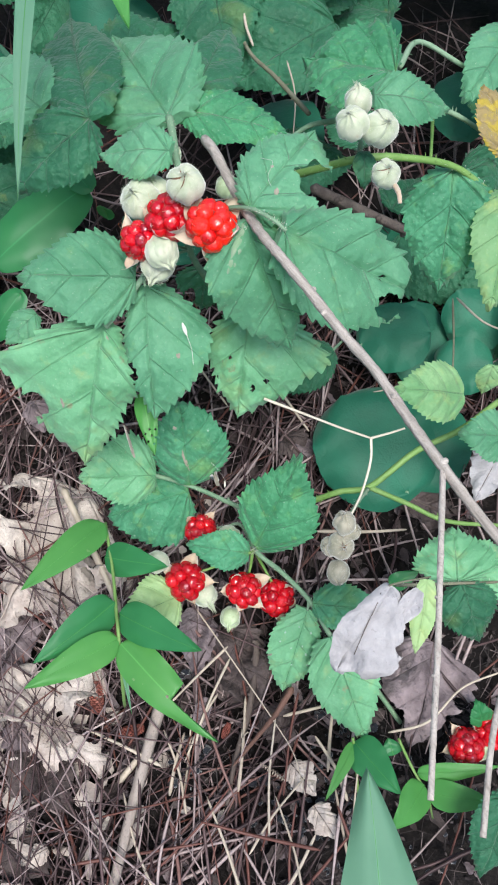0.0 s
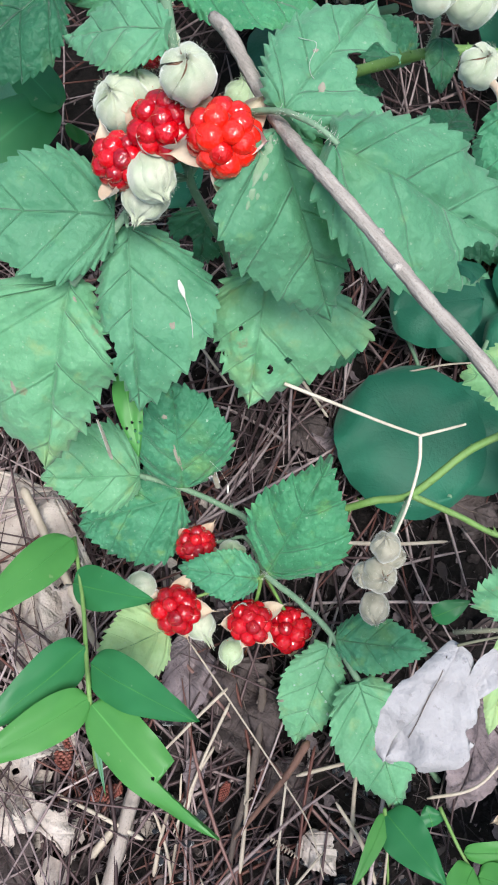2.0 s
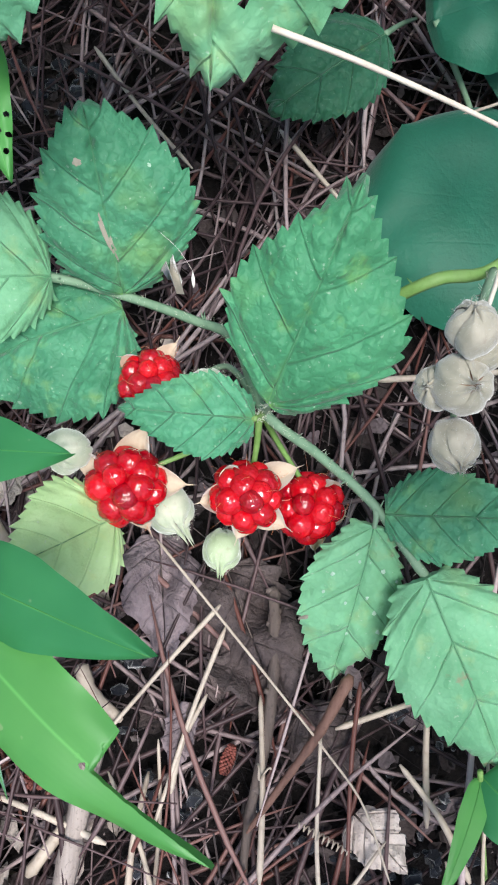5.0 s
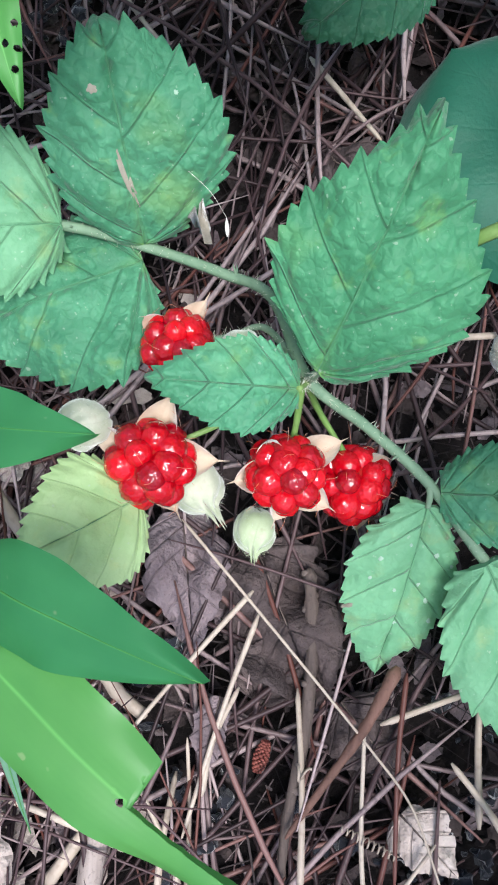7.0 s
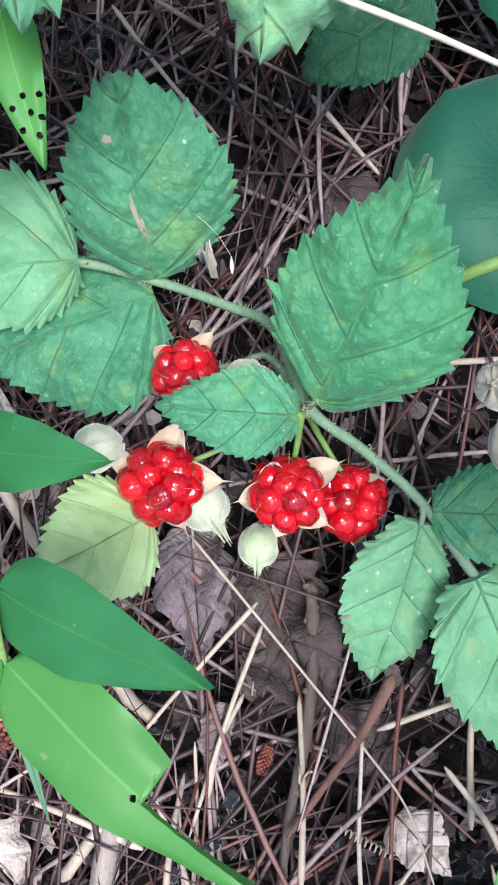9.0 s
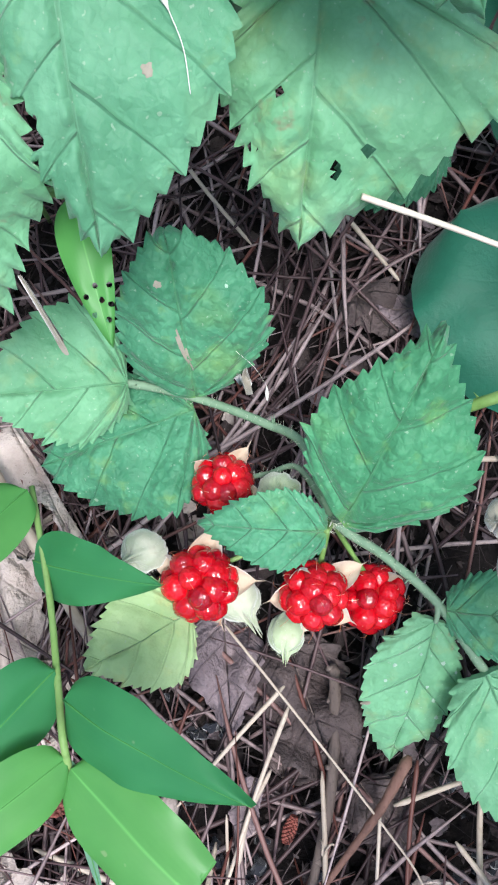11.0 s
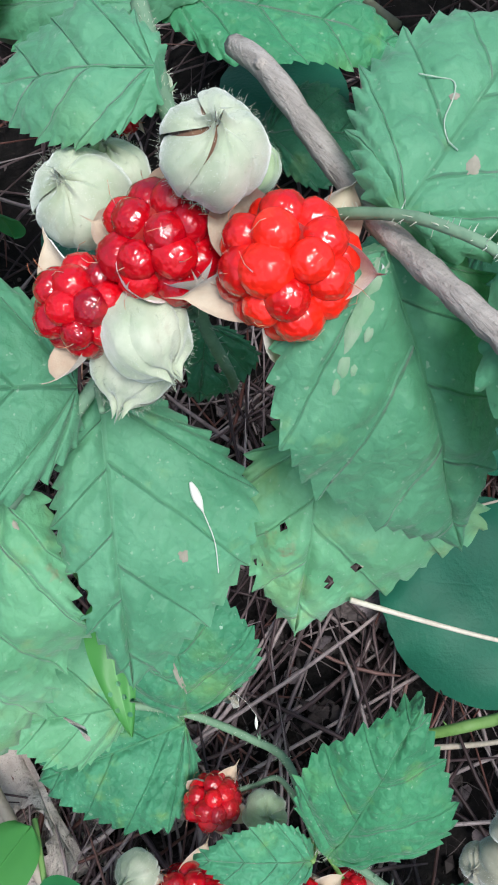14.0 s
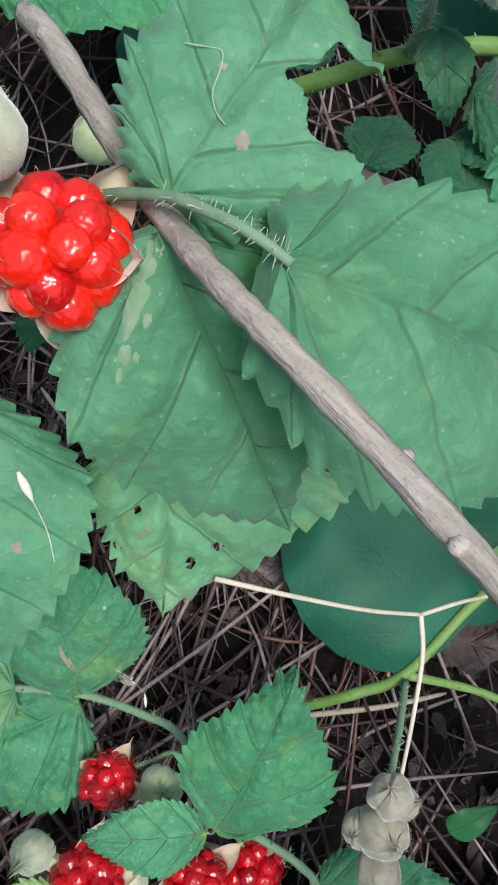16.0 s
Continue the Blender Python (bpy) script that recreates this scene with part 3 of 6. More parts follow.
def sepal_bm(length, width, curl, seed):
    """A sepal: broad at its foot, drawn out to a thin tip, cupped, curled and a little crumpled."""
    rnd = random.Random(seed)
    bm = bmesh.new()
    nu, nv = 16, 5
    rows, shift, lean = [], rnd.uniform(0, 40), rnd.uniform(-0.35, 0.35)
    for i in range(nu + 1):
        u = i / nu
        w = width * (0.72 + 0.9 * u) * (1 - (u / 0.86) ** 3) ** 0.7 + 0.07 * width if u < 0.86 else 0.07 * width * (1 - u) / 0.14
        a = curl * u * (0.6 + 0.8 * u)
        row = []
        for k in range(-nv, nv + 1):
            v = k / nv
            crumple = 0.09 * width * noise.noise(Vector((u * 4, v * 2, shift))) + 0.03 * width * noise.noise(Vector((u * 13, v * 6, shift)))
            row.append(bm.verts.new((length * (math.sin(a) / curl if abs(curl) > 0.01 else u), v * w * 0.5 + lean * length * u * u * 0.5,
                                     length * ((1 - math.cos(a)) / curl if abs(curl) > 0.01 else 0) + 0.55 * w * v * v + crumple)))
        rows.append(row)
    for a, b in zip(rows, rows[1:]):
        for k in range(2 * nv):
            bm.faces.new((a[k], b[k], b[k + 1], a[k + 1]))
    return bm


def berry(parent, centre, radius, axis, material, seed, sepals=5, squash=1.0, sepal_material=None, spread=0.5, size=1.0, sepal_long=1.0):
    """A ripe fruit: beads packed in rings on a core, the sepals spread behind it."""
    rnd = random.Random(seed)
    m = Matrix.Translation(V(centre)) @ frame_of(axis)
    r = radius * MM
    bm = bmesh.new()
    ball(bm, 0.74 * r, 20, 14)
    for v in bm.verts:
        v.co.z *= squash
    fruit = part("berry", bm, CORE, parent)
    fruit.matrix_basis = m
    bead = DRUPELETS[material.name]
    rows = ((9, 1), (43, 5), (76, 8), (107, 9), (135, 7))
    hair = bmesh.new()
    for k, (polar, count) in enumerate(rows):
        for i in range(count):
            a = radians(polar + rnd.uniform(-5, 5))
            b = math.tau * (i + 0.5 * (k % 2) + rnd.uniform(-0.13, 0.13)) / count
            d = Vector((math.sin(a) * math.cos(b), math.sin(a) * math.sin(b), math.cos(a)))
            s = r * rnd.uniform(0.32, 0.43) * size
            at = d * (r - s * 0.88) * rnd.uniform(0.95, 1.06)
            at.z *= squash
            ob = new("drupelet", bead)
            ob.parent = fruit
            ob.matrix_basis = Matrix.Translation(at) @ frame_of(d) @ Matrix.Rotation(rnd.uniform(0, 6), 4, "Z") @ Matrix.Diagonal((s, s, s * rnd.uniform(0.95, 1.12), 1))
            side = Vector((rnd.uniform(-1, 1), rnd.uniform(-1, 1), rnd.uniform(-1, 1))) * s * 0.9
            top = at + d * s * 1.02
            add_tube(hair, [top, top + d * s * 0.25 + side * 0.4, top + d * s * 0.15 + side], 0.04 * MM, 3, 0, 0.6, rnd)
    part("style_tuft", hair, STYLE, fruit)["kind"] = "stuff"
    turn = rnd.uniform(0, 6)
    for i in range(sepals):
        ob = part("sepal", sepal_bm(r * rnd.uniform(0.95, 1.4) * sepal_long, r * rnd.uniform(0.72, 1.0), rnd.uniform(-1.3, 1.3), f"{seed}{i}"), sepal_material or SEPAL, fruit)
        ob.matrix_basis = Matrix.Translation((0, 0, -0.50 * r * squash)) @ Matrix.Rotation(turn + i * math.tau / 5 + rnd.uniform(-0.2, 0.2), 4, "Z") @ Matrix.Translation((0.25 * r, 0, 0)) @ Matrix.Rotation(spread * rnd.uniform(-1.3, 0.5), 4, "Y") @ Matrix.Rotation(rnd.uniform(-0.4, 0.4), 4, "X")
    return fruit


def bud(parent, centre, radius, axis, material, seed, long=1.12, gape=0.0, tip=1.0):
    """An unripe fruit in its closed downy calyx: five overlapping sepals that meet in a point."""
    rnd = random.Random(seed)
    m = Matrix.Translation(V(centre)) @ frame_of(axis)
    r = radius * MM
    inner = bmesh.new()
    ball(inner, 0.86 * r, 18, 12)
    for v in inner.verts:
        v.co.z *= long * 0.92
    body = part("bud", inner, SCORCH if gape else material, parent)
    body.matrix_basis = m
    turn, twist = rnd.uniform(0, 6), rnd.uniform(0.5, 1.1)
    for i in range(5):
        bm = bmesh.new()
        nu, nv, rows = 18, 8, []
        lift, wide = rnd.uniform(0.0, 0.02), radians(rnd.uniform(39, 47))
        open_by = gape if i < 2 else 0.0
        point = rnd.uniform(0.22, 0.55) * tip
        for a in range(nu + 1):
            u = a / nu
            polar = radians(172 - 170 * u)
            half = wide * (1.0 if u < 0.6 else 1.0 - 0.35 * ((u - 0.6) / 0.4) ** 2) * (1 - 0.45 * open_by * u)
            row = []
            for b in range(-nv, nv + 1):
                t = b / nv
                az = turn + i * math.tau / 5 + half * t + twist * u * u
                k = r * (1.0 + lift + 0.03 * t - 0.05 * abs(t) ** 3 + 0.035 * (1 - abs(t)) * math.sin(math.pi * u))
                k *= 1 + 0.11 * noise.noise(Vector((t * 1.5 + i * 3, u * 4, turn))) + 0.03 * noise.noise(Vector((t * 6 + i * 3, u * 13, turn)))
                k *= 1 - 0.22 * max(0.0, (u - 0.5) / 0.5) ** 1.6
                p = Vector((math.sin(polar) * math.cos(az), math.sin(polar) * math.sin(az), math.cos(polar) * long)) * k
                if u > 0.86:
                    p += Vector((0.10 * math.cos(az), 0.10 * math.sin(az), point)) * r * ((u - 0.86) / 0.14) ** 1.4 * (1 - 0.85 * abs(t))
                row.append(bm.verts.new(p))
            rows.append(row)
        for p, q in zip(rows, rows[1:]):
            for b in range(2 * nv):
                bm.faces.new((p[b], q[b], q[b + 1], p[b + 1]))
        part("sepal", bm, material, body)
    fuzz = bmesh.new()
    for i in range(900):
        d = Vector((rnd.gauss(0, 1), rnd.gauss(0, 1), rnd.gauss(0, 1))).normalized()
        foot = Vector((d.x, d.y, d.z * long)) * r * 1.0
        side = Vector((rnd.uniform(-1, 1), rnd.uniform(-1, 1), rnd.uniform(-1, 1)))
        add_tube(fuzz, [foot, foot + (d * 0.7 + side * 0.8) * r * rnd.uniform(0.05, 0.13)], 0.016 * MM, 3, 0, 0.5, rnd)
    for i in range(14):
        foot = Vector((rnd.gauss(0, 0.10), rnd.gauss(0, 0.10), long * 0.98)) * r
        add_tube(fuzz, [foot, foot + Vector((rnd.gauss(0, 0.12), rnd.gauss(0, 0.12), rnd.uniform(0.12, 0.34))) * r], 0.05 * MM, 3, 0, 0.5, rnd)
    part("down", fuzz, material, body)["kind"] = "stuff"
    return body


# ---- ground ----
def spread(n, near, far):
    """Grid lines, close together in the middle and ever wider outwards."""
    out = []
    for i in range(-n, n + 1):
        k = abs(i) / n
        out.append(math.copysign(near * k if k < 0.7 else near * 0.7 + (far - near * 0.7) * ((k - 0.7) / 0.3) ** 4, i))
    return out


def relief(x, y):
    h = 0.009 * noise.noise(Vector((x * 9, y * 9, 1))) + 0.0045 * noise.noise(Vector((x * 38, y * 38, 5))) + 0.002 * noise.noise(Vector((x * 130, y * 130, 9)))
    return h - 0.006


def build_ground():
    bm = bmesh.new()
    xs, ys = spread(110, 0.5, 60.0), spread(110, 0.5, 60.0)
    rows = [[bm.verts.new((x, y + 0.12, relief(x, y + 0.12))) for x in xs] for y in ys]
    for a, b in zip(rows, rows[1:]):
        for k in range(len(xs) - 1):
            bm.faces.new((a[k], a[k + 1], b[k + 1], b[k]))
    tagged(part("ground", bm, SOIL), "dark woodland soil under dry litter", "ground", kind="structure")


def build_needles():
    """Dry pine needles strewn over the soil."""
    rnd = random.Random(4)
    bm = bmesh.new()
    for i in range(2150):
        near, back = i < 1400, i >= 1750
        x = rnd.uniform(-0.13, 0.13) if near else rnd.uniform(-0.5, 0.5)
        y = rnd.uniform(-0.05, 0.20) if near else rnd.uniform(-0.3, 0.6)
        if back:
            x, y = rnd.uniform(-0.16, 0.16), rnd.uniform(0.19, 0.34)
        if (x > 0.015 and y < 0.045 and rnd.random() < 0.78) or (x > 0.032 and y < 0.11 and rnd.random() < 0.6):
            continue
        along = rnd.gauss(1.35, 0.55) if rnd.random() < 0.6 else rnd.uniform(0, math.pi)
        length, bend = rnd.uniform(0.025, 0.10), rnd.gauss(0, 0.09)
        lift, tilt = rnd.uniform(0.000, 0.010) * (1 if rnd.random() < 0.85 else 1.7), rnd.gauss(0, 0.06)
        path = []
        for k in range(6):
            t = k / 5 - 0.5
            a = along + bend * t * 2
            px, py = x + math.cos(a) * length * t, y + math.sin(a) * length * t
            path.append(Vector((px, py, relief(x, y) * 0.6 + 0.001 + lift + tilt * length * t)))
        add_tube(bm, path, rnd.uniform(0.26, 0.66) * MM, 5, 0.05, rnd.uniform(0.5, 1.0), rnd, 0.3)
    for i in range(150):
        x, y, a, length = rnd.uniform(-0.095, -0.035), rnd.uniform(-0.04, 0.105), rnd.gauss(1.9, 0.7), rnd.uniform(0.02, 0.07)
        side = Vector((math.cos(a), math.sin(a), rnd.gauss(0, 0.05))) * length / 2
        mid = Vector((x, y, rnd.uniform(0.011, 0.018)))
        add_tube(bm, [mid - side, mid + Vector((rnd.uniform(-1, 1), rnd.uniform(-1, 1), 0.3)) * 0.001, mid + side], rnd.uniform(0.22, 0.5) * MM, 5, 0.05, rnd.uniform(0.5, 1.0), rnd, 0.3)
    tagged(part("pine_needle_litter", bm, NEEDLE), "dry brown pine needles strewn on the soil", "pine needles", kind="stuff")


def build_crumbs():
    """Broken bark and leaf crumbs."""
    rnd = random.Random(8)
    bm = bmesh.new()
    for i in range(9000):
        near = i < 7600
        x = rnd.uniform(-0.14, 0.14) if near else rnd.uniform(-0.5, 0.5)
        y = rnd.uniform(-0.06, 0.22) if near else rnd.uniform(-0.3, 0.6)
        size = rnd.uniform(0.35, 1.5) * MM * (1 if rnd.random() < 0.93 else 1.8)
        m = Matrix.Translation((x, y, relief(x, y) + rnd.uniform(0, 0.003))) @ Euler((rnd.gauss(0, 0.6), rnd.gauss(0, 0.6), rnd.uniform(0, 6))).to_matrix().to_4x4()
        n, slim = rnd.randint(4, 6), rnd.uniform(0.25, 0.8)
        ring = [Vector((math.cos(k * math.tau / n), math.sin(k * math.tau / n) * slim, rnd.uniform(-0.35, 0.35))) * size * rnd.uniform(0.5, 1.3) for k in range(n)]
        peak = bm.verts.new(m @ Vector((rnd.uniform(-0.3, 0.3) * size, 0, rnd.uniform(0.15, 0.5) * size)))
        low = [bm.verts.new(m @ p) for p in ring]
        for k in range(n):
            bm.faces.new((low[k], low[(k + 1) % n], peak))
        bm.faces.new(low[::-1])
    for i in range(2600):
        x, y, a, length = rnd.uniform(-0.13, 0.13), rnd.uniform(-0.06, 0.20), rnd.uniform(0, 6), rnd.uniform(0.004, 0.016)
        z = relief(x, y) + rnd.uniform(0.001, 0.007)
        side = Vector((math.cos(a), math.sin(a), rnd.gauss(0, 0.2))) * length
        bow = Vector((rnd.uniform(-1, 1), rnd.uniform(-1, 1), 0.5)) * length * 0.15
        add_tube(bm, [Vector((x, y, z)) - side / 2, Vector((x, y, z)) + bow, Vector((x, y, z)) + side / 2], rnd.uniform(0.08, 0.22) * MM, 3, 0.1, 0.6, rnd)
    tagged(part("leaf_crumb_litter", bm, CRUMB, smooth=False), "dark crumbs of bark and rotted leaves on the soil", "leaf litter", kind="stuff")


def build_shreds():
    """Curled flakes of rotted leaf between the needles."""
    rnd = random.Random(17)
    for material, label, count in ((BROWN_LEAF, "dark brown shreds of rotted leaf among needles", 620), (MAUVE_LEAF, "grey-mauve shreds of dead leaf among needles", 300), (OAK, "tan shreds of dead oak leaf among needles", 210)):
        bm = bmesh.new()
        uvs = bm.loops.layers.uv.new("uv")
        for i in range(count):
            x, y = (rnd.uniform(-0.13, 0.13), rnd.uniform(-0.06, 0.20)) if material is not OAK else (rnd.gauss(-0.065, 0.022), rnd.uniform(-0.06, 0.11))
            big = 1.5 if material is OAK else 1.0
            long, wide, turn, lift = rnd.uniform(2.5, 9) * MM * big, rnd.uniform(1.5, 5) * MM * big, rnd.uniform(0, 6), rnd.uniform(0.001, 0.006) * big
            m = Matrix.Translation((x, y, relief(x, y) + lift)) @ Euler((rnd.gauss(0, 0.35), rnd.gauss(0, 0.35), turn)).to_matrix().to_4x4()
            curl = rnd.uniform(-0.5, 0.5)
            rows = []
            for p in range(6):
                u = p / 5 - 0.5
                w = wide * (1 - (2 * u) ** 4 * 0.7) * rnd.uniform(0.6, 1.25)
                rows.append([bm.verts.new(m @ Vector((u * long + rnd.uniform(-0.05, 0.05) * long, q / 2 * w, curl * (q / 2) ** 2 * w + 0.1 * wide * rnd.uniform(-1, 1)))) for q in (-1, -0.4, 0.4, 1)])
            for s, t in zip(rows, rows[1:]):
                for k in range(3):
                    face = bm.faces.new((s[k], t[k], t[k + 1], s[k + 1]))
                    for loop in face.loops:
                        loop[uvs].uv = (0.3, 0.9)
        tagged(part("leaf_shreds", bm, material), label, "leaf litter", kind="stuff")


def build_char():
    """Blue-black crumbling lumps between the needles."""
    rnd = random.Random(31)
    bm = bmesh.new()
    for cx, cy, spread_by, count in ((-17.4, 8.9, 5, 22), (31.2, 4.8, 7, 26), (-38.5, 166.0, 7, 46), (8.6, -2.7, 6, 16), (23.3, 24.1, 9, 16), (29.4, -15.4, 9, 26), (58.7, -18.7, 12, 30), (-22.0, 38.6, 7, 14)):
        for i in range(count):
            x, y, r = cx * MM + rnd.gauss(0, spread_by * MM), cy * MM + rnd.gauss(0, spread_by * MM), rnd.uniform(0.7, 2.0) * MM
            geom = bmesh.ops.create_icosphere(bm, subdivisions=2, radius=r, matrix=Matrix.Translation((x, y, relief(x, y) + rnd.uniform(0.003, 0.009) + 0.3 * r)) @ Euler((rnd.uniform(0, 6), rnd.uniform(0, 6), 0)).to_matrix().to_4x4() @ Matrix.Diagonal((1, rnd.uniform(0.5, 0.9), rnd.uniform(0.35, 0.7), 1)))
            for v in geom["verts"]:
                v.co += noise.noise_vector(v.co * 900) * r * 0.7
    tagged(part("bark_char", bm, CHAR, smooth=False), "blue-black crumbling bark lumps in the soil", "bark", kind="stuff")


def build_undergrowth():
    """The crowd of leaves farther back, too dense to count, and unseen leaves added at the sides to block low light."""
    rnd = random.Random(21)
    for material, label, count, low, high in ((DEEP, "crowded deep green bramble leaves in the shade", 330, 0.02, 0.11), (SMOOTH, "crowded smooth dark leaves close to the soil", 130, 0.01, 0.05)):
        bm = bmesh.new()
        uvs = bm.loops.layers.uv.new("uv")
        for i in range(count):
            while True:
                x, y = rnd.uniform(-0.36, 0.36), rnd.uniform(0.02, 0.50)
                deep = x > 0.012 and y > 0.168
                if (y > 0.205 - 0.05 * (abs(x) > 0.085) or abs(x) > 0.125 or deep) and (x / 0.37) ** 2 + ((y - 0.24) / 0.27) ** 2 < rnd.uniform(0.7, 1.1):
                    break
            # raised far out, beyond the view, to keep low sky light off the shoots
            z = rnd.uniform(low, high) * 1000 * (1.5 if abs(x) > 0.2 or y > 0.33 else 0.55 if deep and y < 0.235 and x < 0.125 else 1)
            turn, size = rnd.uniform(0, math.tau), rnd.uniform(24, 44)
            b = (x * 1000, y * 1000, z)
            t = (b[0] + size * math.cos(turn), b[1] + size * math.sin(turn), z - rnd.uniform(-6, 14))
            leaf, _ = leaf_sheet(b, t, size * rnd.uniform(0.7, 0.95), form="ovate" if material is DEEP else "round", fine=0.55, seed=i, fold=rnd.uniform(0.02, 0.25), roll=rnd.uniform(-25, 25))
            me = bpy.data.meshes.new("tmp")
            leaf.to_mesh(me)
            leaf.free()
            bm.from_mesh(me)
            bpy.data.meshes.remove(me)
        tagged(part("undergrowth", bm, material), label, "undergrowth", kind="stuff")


def dead_leaf(base, tip, width, material=None, label="", name="dead_leaf", **shape):
    """A dry leaf or a piece of one, lying by itself."""
    shape.setdefault("seed", str(base))
    shape.setdefault("wave", 0.16)
    shape.setdefault("tooth", 0.06)
    shape.setdefault("ragged", 0.4)
    shape.setdefault("up", (0, 0, 1))
    bm, line = leaf_sheet(base, tip, width, **shape)
    ob = thing(name, label, "dead leaf", base)
    part("leaf_blade", bm, material or OAK, ob)
    stalk = (line[0] - line[1]).normalized() * 0.004
    midrib([line[0] + stalk, *line[:10 if shape.get("bites") else None]], 0.00035, STICK, ob)
    return ob


def rod(points, radius, material, name, label, category, group="", **shape):
    """A loose stick or stalk."""
    shape.setdefault("tips", 0.4)
    return tagged(stem(None, points, radius, material, name=name, **shape), label, category, group)


build_ground()
build_needles()
build_crumbs()
build_char()
build_shreds()
build_undergrowth()


# ---- the plants and loose things, places in mm ----

# upper bramble branch with the cluster of red fruit

upper = thing("bramble_branch", "thorny bramble branch with red berries, pale buds and large leaves", "bramble", (-35.6, 254.9, 0.0))
leaf_t = leaflet(upper, (-1.5, 120.8, 143.5), (10.3, 103.0, 114.0), 23.5, FRESH, label="downy green leaflet with a brown scar at its base", fold=0.05, skew=-0.2)
leaflet(upper, (7.2, 114.0, 149.5), (41.0, 109.5, 129.0), 27.5, FRESH, label="broad green leaflet with a bitten lobed edge", peak=0.8, blunt=0.62, skew=-0.14, fold=-0.02, arch=0.02, bites=[(0.8, -0.135, 0.085), (1.0, -0.02, 0.14), (0.7, 0.0, 0.025)])
leaf_mined = leaflet(upper, (-0.4, 122.6, 146.0), (14.7, 143.6, 147.5), 23.4, FRESH, label="green leaflet with a large bitten notch and a pale leaf-miner trail", peak=0.75, blunt=0.7, fold=0.03, skew=-0.2, bites=[(0.58, -0.31, 0.18), (0.62, -0.50, 0.2)])
stem(upper, [(-13.0, 131.0, 130.0), (-6.5, 126.0, 141.0), (-1.0, 121.6, 147.0), (2.6, 118.0, 149.5), (5.2, 115.7, 150.0), (7.6, 113.8, 149.3)], 0.6, STEM, hairs=24, prickles=2)
leaflet(upper, (-29.9, 121.2, 119.0), (-59.9, 119.3, 122.0), 25.4, FRESH, label="downy green leaflet with a small brown spot", fold=0.04)
leaf_a = leaflet(upper, (-28.1, 122.2, 114.0), (-25.9, 92.2, 94.0), 23.6, FRESH, label="green leaflet with brown specks and a torn side", peak=0.78, fold=0.06, skew=0.42, bites=[(0.64, -0.2, 0.1), (0.72, -0.28, 0.08), (1.0, 0.06, 0.045), (0.3, 0.5, 0.05)])
leaf_l = leaflet(upper, (-39.1, 112.3, 110.0), (-46.6, 84.3, 80.0), 34.7, PALE, label="large lobed leaflet with yellow and brown patches", peak=0.76, lobe=0.15, fold=0.03, skew=-0.42, bites=[(0.63, -0.38, 0.10), (0.72, -0.48, 0.10)])
stem(upper, [(-38.1, 110.6, 112.0), (-33.1, 116.1, 115.0), (-27.5, 122.1, 119.0), (-23.7, 123.8, 124.0), (-19.8, 125.2, 128.0)], 0.95, STEM, hairs=80, prickles=3)
stem(upper, [(-27.7, 121.2, 119.0), (-26.9, 116.8, 122.0)], 0.5, STEM)
leaflet(upper, (-0.5, 123.4, 100.0), (-3.8, 100.4, 77.0), 33.2, PALE, label="green leaflet with small holes", fold=0.05, lobe=0.1, skew=0.35, bites=[(0.66, 0.1, 0.022), (0.69, 0.11, 0.022), (0.6, 0.22, 0.028), (0.62, -0.2, 0.02), (0.35, -0.5, 0.1), (0.42, -0.12, 0.02)])
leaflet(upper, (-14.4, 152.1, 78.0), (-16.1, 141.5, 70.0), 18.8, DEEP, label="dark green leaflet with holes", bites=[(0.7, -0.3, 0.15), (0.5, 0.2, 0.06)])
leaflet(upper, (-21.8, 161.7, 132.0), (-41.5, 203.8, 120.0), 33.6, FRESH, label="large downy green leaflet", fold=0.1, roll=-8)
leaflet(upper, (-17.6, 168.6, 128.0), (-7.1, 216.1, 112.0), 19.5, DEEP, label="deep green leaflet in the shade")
leaflet(upper, (-20.2, 142.5, 142.0), (-39.1, 147.7, 134.0), 14.3, FRESH, label="small downy green leaflet", fold=0.02)
leaflet(upper, (-18.4, 166.3, 130.0), (10.4, 161.2, 126.0), 16.8, BRIGHT, label="bright green folded leaflet", fold=0.18, roll=-12)
stem(upper, [(-22.0, 162.1, 132.0), (-20.5, 154.5, 132.0), (-19.1, 146.4, 132.0), (-15.8, 138.4, 131.0), (-14.7, 133.3, 124.0), (-16.4, 130.5, 118.0), (-10.6, 140.5, 80.0), (-8.9, 167.8, 20.0)], 1.1, STEM, hairs=120, prickles=6)
berry(upper, (-9.5, 120.4, 142.0), 5.81, (0.1, -0.55, 1), ORANGE_RED, 'top', sepal_long=1.08, spread=0.42)
berry(upper, (-19.6, 126.0, 137.5), 5.71, (-0.2, -0.3, 1), RED, 'second', sepal_long=1.08, spread=0.42)
berry(upper, (-27.3, 122.8, 132.6), 4.63, (-0.6, -0.5, 0.8), RED, 'third', sepal_long=1.08, spread=0.42)
berry(upper, (-24.5, 153.3, 124.0), 1.94, (-0.3, 0.3, 0.9), RED, 'hidden', sepal_long=0.8)
bud(upper, (-15.6, 128.0, 147.2), 4.3, (0.05, -0.25, 1), FELT, 'crown', gape=0.5)
bud(upper, (-28.0, 136.3, 131.0), 4.96, (-0.3, -0.3, 1), FELT, 'pale')
bud(upper, (-24.8, 140.0, 130.0), 3.58, (-0.2, 0.2, 1), FELT, 'back')
bud(upper, (-21.7, 119.0, 133.2), 4.03, (0.5, -0.85, -0.1), FELT, 'low')
